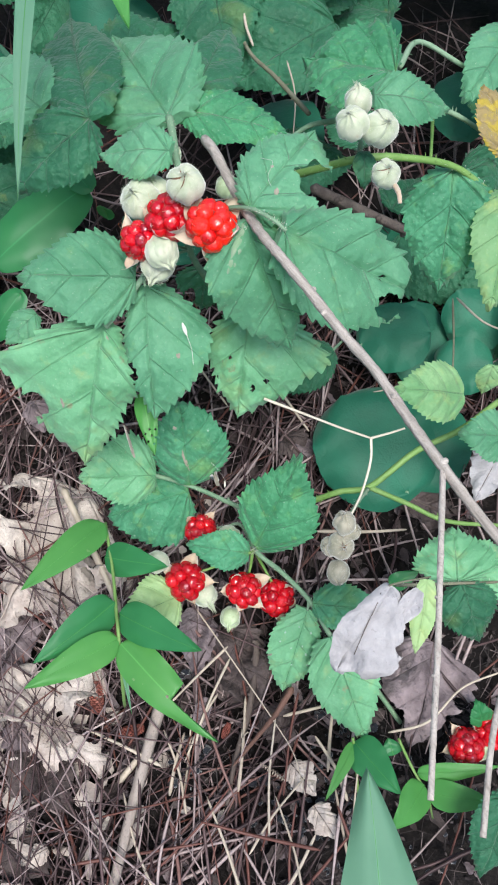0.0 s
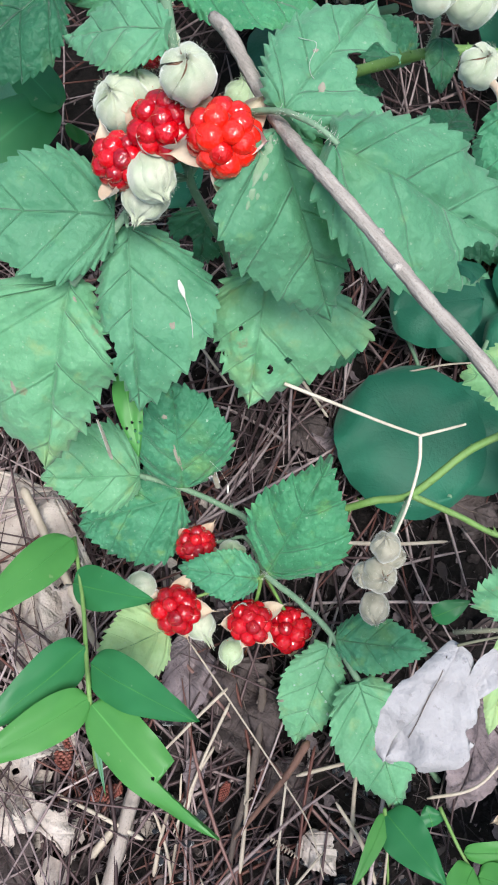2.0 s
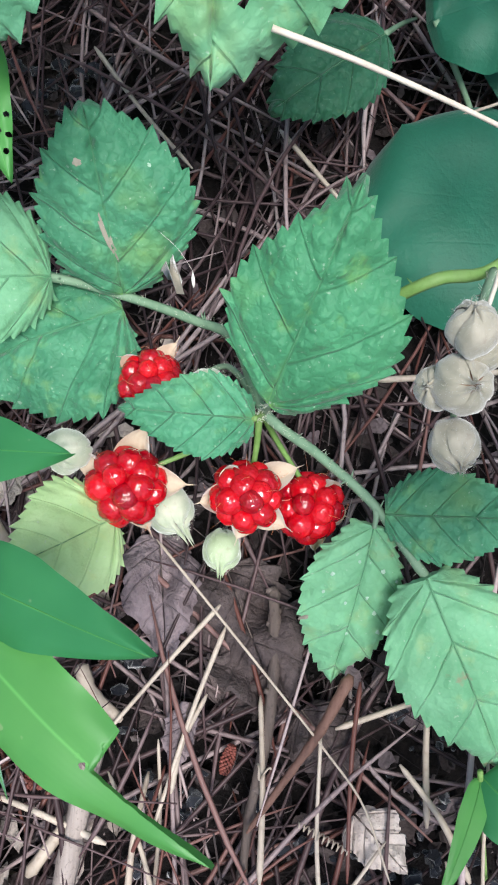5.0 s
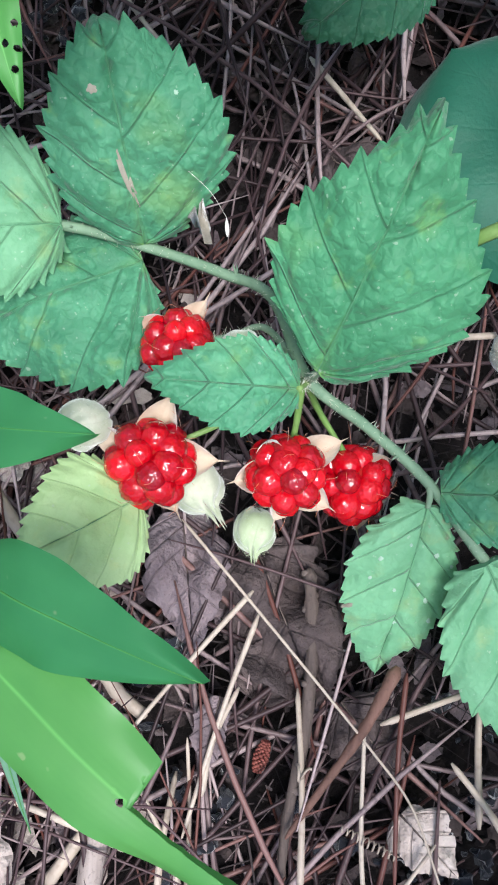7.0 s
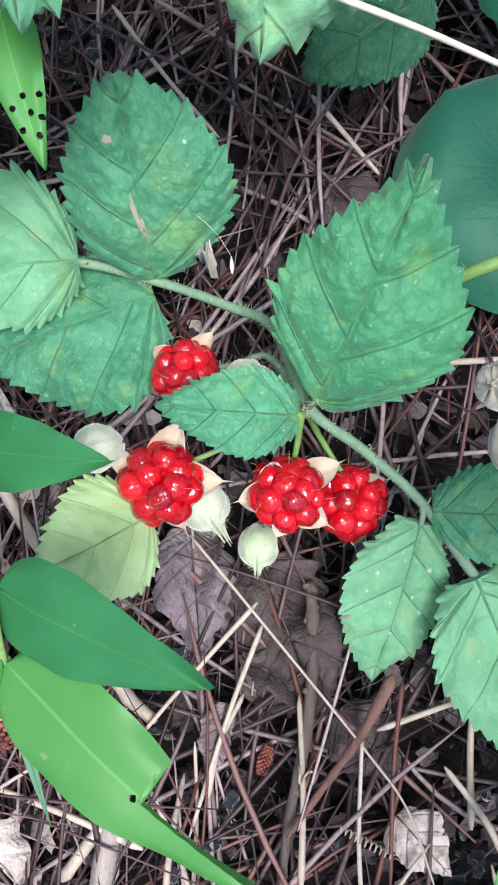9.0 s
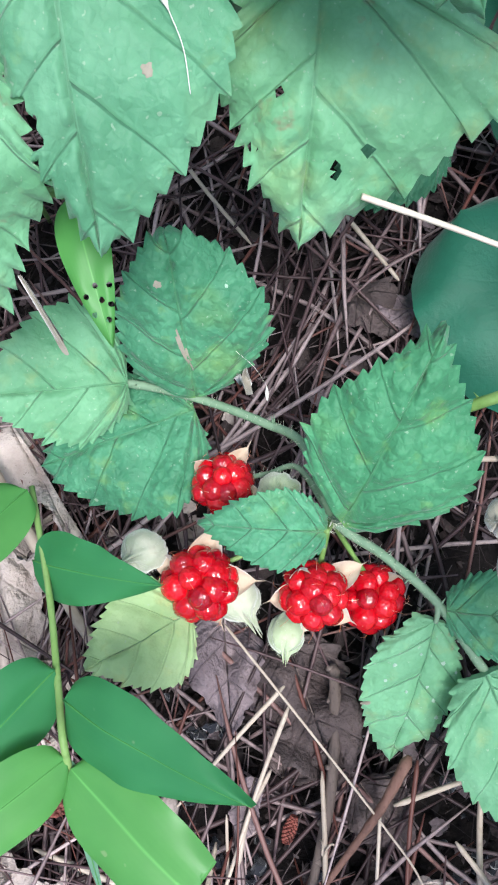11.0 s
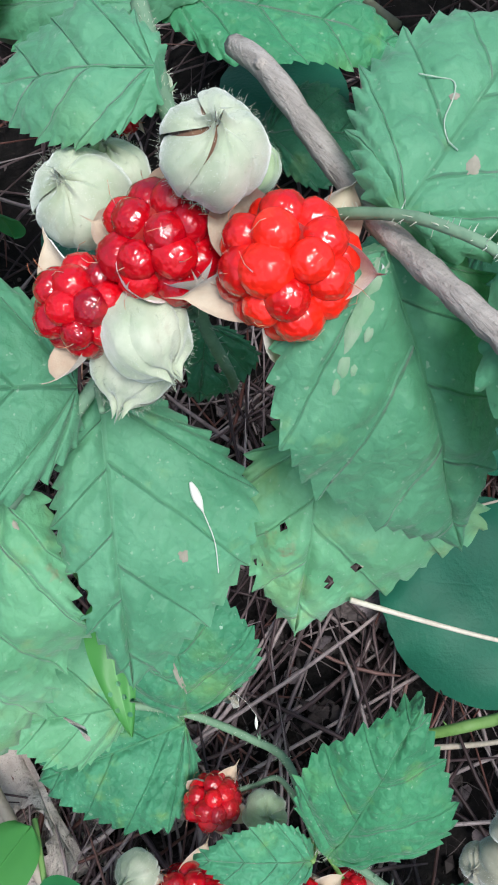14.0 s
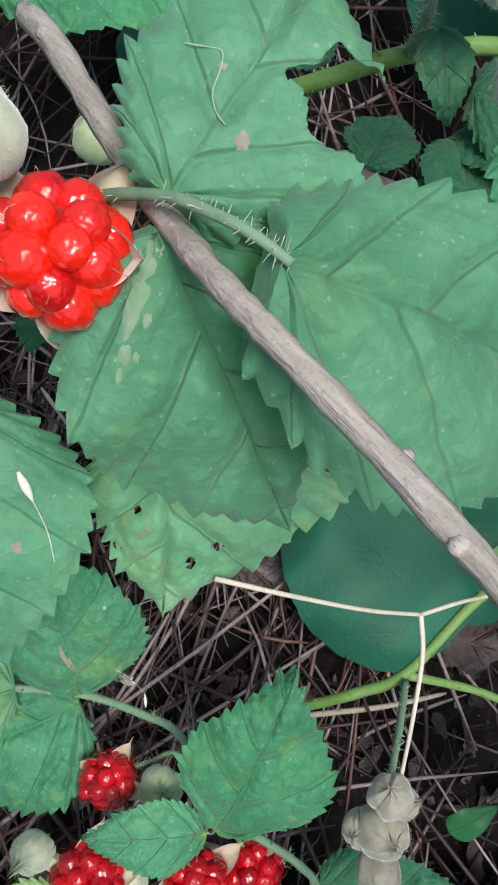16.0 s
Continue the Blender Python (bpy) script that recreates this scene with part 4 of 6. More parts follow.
bud(upper, (-23.3, 119.3, 127.0), 4.05, (-0.3, -0.9, -0.2), FELT, 'lower')
bud(upper, (-20.6, 151.7, 130.0), 2.04, (-0.2, 0.5, 0.8), FELT_GREEN, 'hid')
bud(upper, (-7.3, 159.6, 108.0), 3.23, (0.2, 0.4, 0.8), FELT_GREEN, 'side')
stem(upper, [(-10.4, 124.2, 134.0), (-13.7, 129.2, 126.0), (-16.4, 130.5, 118.0)], 0.6, STEM)
stem(upper, [(-20.2, 129.0, 132.0), (-17.6, 131.2, 122.0), (-16.4, 130.5, 118.0)], 0.6, STEM)
stem(upper, [(-27.5, 125.7, 128.0), (-22.0, 129.5, 122.0), (-16.4, 130.5, 118.0)], 0.6, STEM)
stem(upper, [(-15.8, 131.6, 142.0), (-15.6, 133.7, 128.0), (-15.4, 132.2, 123.0)], 0.6, STEM)
stem(upper, [(-27.9, 135.5, 132.0), (-22.0, 135.0, 124.0), (-16.1, 131.6, 119.0)], 0.5, STEM)
stem(upper, [(-21.6, 117.1, 135.0), (-20.0, 123.6, 126.0), (-16.4, 130.5, 118.0)], 0.5, STEM)

# lower bramble shoot with the cluster of red fruit

lower = thing("bramble_shoot", "trailing thorny bramble shoot with red berries low over the litter", "bramble", (31.4, 34.7, 0.0))
leaf_b = leaflet(lower, (-19.9, 93.7, 37.0), (-22.5, 113.2, 60.0), 25.2, LOW, label="green leaflet with brown specks and a pale spot", skew=-0.14, peak=0.88, blunt=0.64, fold=0.06)
leaflet(lower, (2.1, 68.9, 50.0), (15.1, 90.6, 73.0), 25.3, BRIGHT, label="bright green pointed leaflet with a yellow tint", fold=0.04, peak=0.78, blunt=1.2, skew=-0.12, heart=0.16)
leaflet(lower, (0.1, 68.3, 45.0), (-19.8, 70.2, 48.0), 12.7, LOW, label="small green leaflet over the berries", fold=0.1, teeth=18)
leaflet(lower, (-20.5, 92.0, 35.0), (-47.7, 83.9, 32.0), 26.3, LOW, label="dark green wrinkled leaflet", skew=0.2, blunt=0.7, fold=0.05, roll=8)
leaflet(lower, (-31.1, 95.4, 41.0), (-55.8, 92.7, 46.0), 24.0, PALE, label="green leaflet with pale patches", skew=-0.2, fold=0.06)
leaf_p = leaflet(lower, (19.3, 54.2, 27.0), (11.7, 30.1, 10.0), 17.0, PALE, label="green leaflet with water marks and a brown edge", skew=-0.1, peak=0.8, blunt=0.7, fold=0.05)
leaflet(lower, (21.0, 55.9, 29.0), (44.8, 52.9, 34.0), 15.6, LOW, fold=0.06)
leaflet(lower, (26.5, 45.0, 29.0), (38.5, 14.1, 16.0), 22.6, PALE, label="green leaflet with a yellow upper edge", fold=0.03)
leaflet(lower, (-22.8, 57.6, 30.0), (-39.6, 49.2, 35.0), 19.8, YELLOW_GREEN, label="pale yellow-green leaflet", fold=0.04)
leaflet(lower, (-30.8, 97.2, 33.0), (-44.4, 95.3, 22.0), 11.2, BRIGHT, fold=0.06)
stem(lower, [(-47.4, 97.7, 40.0), (-31.2, 95.7, 40.0), (-19.8, 93.7, 36.0), (-8.7, 88.8, 36.0), (-2.1, 83.9, 38.0), (1.9, 71.0, 40.0), (10.5, 65.4, 33.0), (19.7, 57.4, 28.0), (26.9, 45.7, 27.0), (37.5, 35.8, 20.0), (52.4, 21.3, 0.0)], 0.78, STEM, hairs=160, prickles=16, taper=1.1)
stem(lower, [(1.9, 71.0, 40.0), (2.2, 69.6, 47.0), (2.7, 69.2, 50.0)], 0.7, STEM, hairs=20)
stem(lower, [(1.9, 71.0, 40.0), (0.1, 68.3, 45.0)], 0.6, CANE, hairs=15)
stem(lower, [(19.7, 57.4, 28.0), (19.6, 55.7, 28.0), (19.3, 54.1, 27.0)], 0.6, STEM)
stem(lower, [(1.6, 71.8, 39.0), (-3.0, 81.2, 33.0), (-7.9, 80.7, 32.0), (-11.9, 79.9, 33.0)], 0.6, STEM, hairs=20)
stem(lower, [(1.5, 71.4, 39.0), (4.2, 68.8, 30.0), (8.6, 62.3, 25.0)], 0.6, CANE)
stem(lower, [(1.2, 71.2, 38.0), (-6.4, 69.5, 30.0), (-18.9, 64.8, 30.0)], 0.6, CANE)
stem(lower, [(1.2, 71.2, 38.0), (0.4, 66.7, 32.0), (-1.2, 61.2, 29.0)], 0.6, CANE)
berry(lower, (-20.9, 62.4, 31.2), 6.35, (-0.15, -0.6, 1), RED, 'left', sepal_material=SEPAL)
berry(lower, (-1.5, 59.5, 32.0), 5.71, (0, -0.6, 1), RED, 'middle')
berry(lower, (9.1, 59.2, 22.5), 5.95, (0.4, -0.6, 0.9), RED, 'right')
berry(lower, (-15.9, 78.4, 36.0), 5.04, (-0.5, -0.3, 0.8), RED, 'back')
bud(lower, (-29.8, 67.9, 34.5), 3.62, (-0.5, -0.4, 0.75), FELT, 'lowleft', tip=1.8)
bud(lower, (-6.2, 53.4, 16.0), 3.26, (-0.1, -1, 0.3), FELT_GREEN, 'lowmid', long=1.2, tip=2.0)
bud(lower, (-6.7, 76.0, 36.0), 3.83, (0.1, -0.2, 1), FELT_GREEN, 'mid')
bud(lower, (-14.8, 60.2, 21.0), 4.00, (0.5, -0.9, 0.3), FELT, 'lowright', long=1.2, tip=2.4, gape=0.25)

# thorny green cane with the cluster of closed buds

cane = thing("bramble_cane", "thorny yellow-green bramble cane with a cluster of closed buds", "bramble", (118.0, 90.0, 0.0))
stem(cane, [(19.3, 86.9, 40.0), (28.8, 88.0, 48.0), (39.1, 90.7, 46.0), (54.2, 102.2, 48.0), (69.2, 109.4, 50.0), (86.4, 122.1, 50.0), (127.5, 158.7, 0.0)], 1.0, CANE, prickles=14, taper=1.1)
stem(cane, [(39.1, 90.1, 46.0), (51.8, 86.9, 40.0), (65.2, 82.3, 36.0), (85.6, 82.7, 30.0), (117.2, 89.4, 2.0)], 0.9, CANE, prickles=8)
stem(cane, [(37.9, 89.0, 48.0), (32.6, 80.4, 58.0), (28.6, 72.0, 61.0), (27.3, 63.9, 53.0)], 0.7, STEM, prickles=3, hairs=30)
bud(cane, (28.0, 72.2, 66.0), 3.26, (-0.2, 0.3, 1), FELT_DULL, 'a', long=1.3)
bud(cane, (27.3, 66.9, 60.0), 3.97, (0.1, -0.4, 1), FELT_DULL, 'b', gape=0.2, long=1.3)
bud(cane, (24.7, 67.4, 57.5), 3.01, (-0.6, -0.2, 0.8), FELT_DULL, 'c', long=1.3)
bud(cane, (27.0, 60.2, 53.8), 3.37, (0, -0.9, 0.5), FELT_DULL, 'd', long=1.3)
bud(cane, (30.2, 70.7, 62.0), 2.64, (0.6, 0, 0.8), FELT_DULL, 'e', long=1.3)

# bramble cane farther back with a second cluster of buds

back = thing("bramble_cane", "thorny green bramble cane with whitish downy buds in the shade", "bramble", (137.6, 230.5, 0.0))
stem(back, [(11.2, 152.0, 122.0), (18.9, 149.7, 128.0), (27.3, 149.0, 132.0), (37.4, 149.6, 132.0), (53.3, 151.8, 126.0), (68.0, 150.1, 115.0), (95.8, 154.2, 90.0)], 1.15, CANE, prickles=14, hairs=40)
stem(back, [(27.0, 148.9, 132.0), (26.5, 146.5, 140.0), (25.8, 149.0, 144.0)], 0.8, STEM, hairs=40)
bud(back, (24.8, 150.7, 150.0), 3.20, (-0.1, 0.5, 1), FELT, 'f')
bud(back, (22.7, 141.0, 153.0), 3.75, (-0.3, -0.2, 1), FELT, 'g')
bud(back, (29.4, 141.3, 151.0), 4.05, (0.3, -0.4, 1), FELT, 'h')
bud(back, (30.8, 131.6, 147.0), 3.26, (0.1, -0.3, 1), FELT, 'i', gape=0.3)
stem(back, [(32.6, 130.0, 146.0), (33.5, 126.4, 147.0), (33.9, 124.1, 146.0)], 0.7, SEPAL)
leaflet(back, (27.2, 144.4, 140.0), (27.6, 136.1, 136.0), 5.8, DEEP, label="small blue-green leaflet", teeth=12)
leaflet(back, (38.1, 178.8, 132.0), (13.7, 188.7, 126.0), 30.9, BRIGHT, label="bright green folded leaflet", fold=0.2, roll=10, bites=[(0.2, 0.15, 0.03)])
leaflet(back, (31.2, 164.6, 138.0), (52.1, 165.7, 132.0), 14.6, FRESH, label="green leaflet")
leaflet(back, (53.6, 152.7, 124.0), (52.3, 129.5, 100.0), 24.7, LOW, label="green leaflet with yellowing tip", fold=0.1)
leaflet(back, (58.0, 157.9, 116.0), (71.3, 152.1, 105.0), 19.1, DEEP)
leaflet(back, (79.3, 213.9, 115.0), (62.2, 188.1, 112.0), 18.5, FRESH)
leaflet(back, (69.6, 149.0, 120.0), (63.7, 118.6, 108.0), 18.2, YELLOWING, label="pale yellow-green leaflet")
stem(back, [(42.1, 192.9, 120.0), (49.8, 208.2, 115.0), (64.9, 203.3, 110.0), (81.9, 206.7, 100.0)], 0.9, STEM, prickles=5)
stem(back, [(54.4, 188.3, 105.0), (46.7, 153.4, 128.0)], 0.6, CANE)
stem(back, [(35.0, 182.4, 120.0), (55.9, 178.1, 118.0), (74.1, 177.6, 105.0)], 0.9, STEM, prickles=4)
stem(back, [(16.9, 189.4, 105.0), (7.0, 209.0, 100.0), (-3.0, 228.8, 95.0), (-7.3, 269.6, 85.0)], 0.8, BROWN_STEM, prickles=8)
stem(back, [(25.7, 177.9, 115.0), (17.4, 182.3, 108.0), (11.4, 176.2, 110.0)], 0.9, STEM, prickles=2)

# dying leaf

dying = thing("dying_leaf", "dying bramble leaf, yellow with brown edges", "leaf", (65.6, 164.0, 118.0))
leaflet(dying, (71.0, 163.1, 118.0), (63.7, 180.5, 126.0), 17.2, DYING, fold=0.25, roll=15)

# dead twig across the plants

twig = thing("dead_twig", "forked grey weathered dead twig lying over the leaves", "twig", (106.0, 62.5, 0.0))
stem(twig, [(-12.2, 150.5, 137.0), (-9.4, 143.8, 140.0), (-4.6, 131.8, 141.5), (-1.2, 123.4, 143.0), (2.6, 113.9, 147.0), (7.0, 106.4, 148.8), (12.5, 98.0, 149.5), (18.7, 88.2, 150.0), (25.5, 78.2, 151.0), (31.4, 66.3, 153.0), (36.7, 55.9, 155.0), (42.4, 46.1, 156.0), (49.1, 35.9, 157.0)], 1.24, TWIG, taper=0.8, rough=0.10, knots=7, name='branch')
stem(twig, [(36.5, 55.9, 155.0), (35.2, 46.9, 157.0), (33.4, 35.6, 160.0), (31.2, 20.7, 163.0), (28.9, 7.3, 166.0), (27.4, -1.9, 168.0)], 0.62, TWIG, taper=0.85, rough=0.06, knots=5, name='side_shoot')
stem(twig, [(49.1, 35.9, 157.0), (41.5, 17.6, 166.0), (37.0, 7.1, 170.0), (33.7, -6.7, 172.0)], 0.6, TWIG, taper=0.8, name='side_shoot')

# straw and stalks

straw = thing("straw_stalk", "bleached bent straw stalk over the litter", "straw", (32.2, 76.7, 45.0))
stem(straw, [(3.9, 104.1, 83.0), (14.6, 101.2, 80.0), (26.5, 98.7, 75.0), (36.5, 97.9, 69.0)], 0.42, BLEACHED, taper=0.8)
stem(straw, [(36.5, 97.9, 69.0), (42.2, 98.9, 71.0), (45.9, 99.1, 74.0)], 0.4, BLEACHED)
stem(straw, [(36.5, 97.9, 69.0), (36.5, 91.8, 66.0), (33.8, 82.6, 64.0), (30.1, 74.8, 66.0)], 0.45, BLEACHED)

# grass sprig

sprig = thing("grass_sprig", "upright grass sprig with broad green blades", "grass", (-42.1, 25.3, 0.0))
stem(sprig, [(-45.9, 77.7, 45.0), (-41.3, 60.4, 52.0), (-38.5, 47.3, 58.0), (-36.7, 38.7, 61.0), (-37.3, 25.2, 40.0), (-42.1, 25.3, 0.0)], 0.5, CANE, taper=1.1)
blade(sprig, (-45.8, 76.8, 48.0), (-65.8, 52.2, 62.0), 10.6, GRASS, fold=0.15)
blade(sprig, (-44.9, 65.8, 48.0), (-24.3, 60.2, 60.0), 10.6, GRASS_DEEP, fold=0.05)
blade(sprig, (-39.0, 49.8, 58.0), (-58.9, 31.0, 66.0), 11.5, GRASS_DEEP, fold=0.12, roll=-15)
blade(sprig, (-36.7, 38.7, 61.0), (-59.9, 23.8, 70.0), 9.7, GRASS, fold=0.15)
blade(sprig, (-37.2, 45.9, 61.0), (-12.9, 33.8, 73.0), 11.3, GRASS_DEEP, fold=0.05)
blade(sprig, (-36.2, 37.4, 61.0), (-8.0, 11.1, 62.0), 12.2, GRASS, fold=0.05, fine=2.5, cut=0.54, bites=[(0.5, 0.0, 0.008), (0.53, -0.012, 0.012)], label="bright green blade with one side torn off")
blade(sprig, (-36.4, 38.4, 60.0), (-32.6, 18.8, 55.0), 1.7, GRASS_PALE, fold=0.3)

# broad-leaved seedlings

seedling = thing("broad_leaf_seedling", "low seedling with smooth round dark green leaves", "seedling", (55.8, 107.9, 0.0))
leaflet(seedling, (56.7, 99.0, 16.0), (33.2, 134.4, 22.0), 44.3, SMOOTH, form='round', fold=0.03)
leaflet(seedling, (62.9, 103.6, 12.0), (70.5, 135.1, 18.0), 31.4, SMOOTH, form='round', fold=0.03)
leaflet(seedling, (40.4, 152.4, 30.0), (65.3, 153.7, 36.0), 25.8, SMOOTH, form='round', fold=0.03)
leaflet(seedling, (68.7, 145.1, 26.0), (88.7, 143.1, 30.0), 21.8, SMOOTH, form='round')
leaflet(seedling, (75.7, 160.6, 24.0), (93.7, 169.3, 28.0), 25.6, SMOOTH, form='round')
stem(seedling, [(56.7, 99.0, 16.0), (57.3, 102.8, 8.0), (55.8, 107.9, 0.0)], 0.7, STEM)
stem(seedling, [(62.9, 103.6, 12.0), (60.0, 105.8, 6.0), (55.8, 107.9, 0.0)], 0.7, STEM)
stem(seedling, [(40.3, 151.9, 30.0), (51.5, 137.9, 12.0), (55.8, 107.9, 0.0)], 0.7, STEM)
stem(seedling, [(68.7, 145.1, 26.0), (61.6, 128.5, 12.0), (55.8, 107.9, 0.0)], 0.7, STEM)

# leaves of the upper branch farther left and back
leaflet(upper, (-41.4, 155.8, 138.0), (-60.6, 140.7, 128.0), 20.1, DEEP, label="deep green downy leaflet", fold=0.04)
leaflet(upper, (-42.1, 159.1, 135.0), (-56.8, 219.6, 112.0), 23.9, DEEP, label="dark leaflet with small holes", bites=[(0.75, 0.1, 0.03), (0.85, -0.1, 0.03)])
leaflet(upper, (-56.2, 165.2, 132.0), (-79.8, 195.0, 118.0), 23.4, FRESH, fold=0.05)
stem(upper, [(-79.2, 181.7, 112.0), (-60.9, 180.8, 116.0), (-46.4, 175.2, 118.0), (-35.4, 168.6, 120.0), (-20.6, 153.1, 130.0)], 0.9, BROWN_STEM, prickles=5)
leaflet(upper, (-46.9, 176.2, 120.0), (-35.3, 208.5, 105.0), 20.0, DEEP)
leaflet(upper, (-59.9, 121.6, 100.0), (-68.7, 114.0, 96.0), 9.4, FRESH)

# second grass beside the leaves

leftgrass = thing("grass_sprig", "tall pale grass blade leaning over the bramble leaves", "grass", (-115.8, 462.2, 0.0))
blade(leftgrass, (-54.4, 200.9, 160.0), (-55.9, 128.7, 140.0), 4.9, GRASS_PALE, fold=0.3)
stem(leftgrass, [(-54.4, 200.9, 160.0), (-76.4, 295.7, 100.0), (-115.8, 462.2, 0.0)], 0.8, CANE)

herb = thing("woodland_herb", "low herb with broad smooth bright green leaves", "herb", (-83.8, 201.6, 0.0))
leaflet(herb, (-58.8, 188.0, 70.0), (-87.3, 161.5, 64.0), 21.0, GRASS_DEEP, form='round', fold=0.06)
leaflet(herb, (-55.5, 187.6, 72.0), (-68.8, 203.7, 70.0), 11.6, GRASS_DEEP, form='round', fold=0.06)
leaflet(herb, (-74.8, 146.7, 70.0), (-85.4, 135.8, 60.0), 11.0, GRASS_DEEP, form='round')
blade(herb, (-47.4, 172.7, 75.0), (-47.6, 166.3, 90.0), 5.4, GRASS_DEEP, fold=0.2)
stem(herb, [(-58.8, 188.0, 70.0), (-68.2, 195.1, 40.0), (-83.8, 201.6, 0.0)], 0.9, CANE)

holed = thing("grass_sprig", "bright grass blade with rows of small insect holes", "grass", (-54.4, 148.5, 0.0))
blade(holed, (-31.2, 105.5, 84.0), (-27.2, 87.5, 79.5), 6.4, GRASS, fold=0.05, fine=2.5, bites=[(0.7, 0.02, 0.018), (0.74, 0.07, 0.018), (0.78, -0.05, 0.018), (0.83, 0.03, 0.018), (0.66, -0.07, 0.018), (0.62, 0.09, 0.018), (0.71, -0.14, 0.018), (0.6, 0.0, 0.018)])
stem(holed, [(-31.2, 105.5, 84.0), (-44.6, 126.3, 50.0), (-54.4, 148.5, 0.0)], 0.7, CANE)

topgrass = thing("grass_sprig", "bright grass blade among the bramble leaves", "grass", (-75.7, 405.9, 0.0))
blade(topgrass, (-43.6, 227.9, 132.0), (-35.0, 195.9, 130.0), 8.3, GRASS, fold=0.1)
stem(topgrass, [(-43.6, 227.9, 132.0), (-58.6, 311.1, 70.0), (-75.7, 405.9, 0.0)], 0.7, CANE)
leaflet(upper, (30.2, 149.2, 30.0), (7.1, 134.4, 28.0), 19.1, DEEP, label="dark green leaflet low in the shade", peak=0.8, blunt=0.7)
stem(upper, [(30.2, 149.2, 30.0), (36.3, 160.3, 20.0), (45.4, 179.6, -0.0)], 0.6, STEM)

# right-hand bramble leaves

rightb = thing("bramble_shoot", "bramble shoot with yellow-spotted green leaves", "bramble", (115.9, 74.9, 0.0))
leaflet(rightb, (61.8, 105.8, 84.0), (39.3, 101.4, 96.0), 17.8, YELLOWING, label="green leaflet with yellow patches", fold=0.05)
leaflet(rightb, (78.0, 98.4, 70.0), (61.8, 97.2, 75.0), 16.0, FRESH, fold=0.05)
leaflet(rightb, (61.4, 56.5, 60.0), (60.4, 72.6, 62.0), 25.0, PALE, label="yellow-green leaflet", fold=0.05)
leaflet(rightb, (62.3, 55.5, 60.0), (68.1, 40.1, 52.0), 18.2, DEEP, fold=0.04)
leaflet(rightb, (65.0, 58.1, 58.0), (82.6, 66.2, 50.0), 18.8, PALE, fold=0.04)
blade(rightb, (46.2, 61.9, 30.0), (55.4, 65.7, 34.0), 6.3, GRASS_DEEP)
stem(rightb, [(41.0, 52.9, 70.0), (51.4, 54.1, 66.0), (61.4, 55.5, 62.0), (79.1, 59.1, 50.0), (115.9, 74.9, 0.0)], 0.55, BROWN_STEM, hairs=20)
leaflet(rightb, (75.8, -1.5, 40.0), (67.5, -23.6, 30.0), 16.4, DEEP, fold=0.04)
leaflet(rightb, (72.2, 117.1, 80.0), (70.9, 112.5, 70.0), 7.9, YELLOWING, fold=0.2)
berry(rightb, (71.4, 13.2, 12.0), 5.72, (-0.2, -0.3, 1), RED, 'rightlow')
berry(rightb, (80.4, 18.1, 12.0), 5.75, (0.2, -0.2, 1), RED, 'rightlow2')
bud(rightb, (77.3, 12.4, 10.0), 3.15, (0.2, -0.5, 1), FELT_GREEN, 'rl')
leaflet(rightb, (77.1, 19.7, 14.0), (73.5, 26.6, 22.0), 8.1, GRASS_DEEP)

# small grass at the lower right

sprigr = thing("grass_sprig", "small grass sprig with short green blades", "grass", (37.3, -5.2, 0.0))
blade(sprigr, (34.2, 13.8, 18.0), (24.2, -3.5, 22.0), 4.6, GRASS, fold=0.2)
blade(sprigr, (34.2, 14.1, 18.0), (46.7, -1.3, 26.0), 12.0, GRASS_DEEP, fold=0.06)
blade(sprigr, (36.0, 12.1, 17.0), (43.6, 4.9, 24.0), 5.3, GRASS, fold=0.15)
stem(sprigr, [(33.6, 15.0, 20.0), (35.5, 6.8, 10.0), (37.3, -5.2, 0.0)], 0.5, CANE)

sprigq = thing("grass_sprig", "grass sprig with spreading bright blades", "grass", (61.3, -8.6, 0.0))
blade(sprigq, (54.1, 4.7, 16.0), (79.3, 6.9, 22.0), 6.1, GRASS, fold=0.08)
blade(sprigq, (57.3, -0.8, 16.0), (75.9, -3.5, 24.0), 9.8, GRASS, fold=0.08)
blade(sprigq, (56.2, 1.3, 16.0), (44.3, -11.4, 24.0), 10.8, GRASS, fold=0.08)
blade(sprigq, (47.9, 10.3, 10.0), (46.1, 15.4, 12.0), 7.4, GRASS_DEEP)
stem(sprigq, [(49.1, 15.3, 14.0), (53.1, 5.9, 15.0), (57.3, -1.7, 14.0), (61.3, -8.6, 0.0)], 0.5, CANE)

paleblade = thing("grass_sprig", "broad pale grass blade near the ground edge", "grass", (46.6, -86.7, 0.0))
blade(paleblade, (28.2, -46.5, 110.0), (22.4, 2.7, 137.0), 19.7, GRASS_PALE, fold=0.04)
stem(paleblade, [(28.2, -46.5, 110.0), (36.4, -64.0, 60.0), (46.6, -86.7, 0.0)], 0.9, CANE)

# dry leaf caught on the shoots

greyleaf = thing("dry_curled_leaf", "curled silver-grey dry leaf with one yellow-green half", "dead leaf", (36.8, 47.5, 92.0))
leaf_grey = leaflet(greyleaf, (36.2, 47.4, 93.0), (22.0, 26.9, 86.0), 17.4, GREY_LEAF, peak=1.25, blunt=0.55, fold=0.1, wave=0.2, tooth=0.03, teeth=9, ragged=0.2, skew=0.3, bites=[(0.1, 0.3, 0.1), (0.45, 0.42, 0.07), (1.02, 0.22, 0.12)])
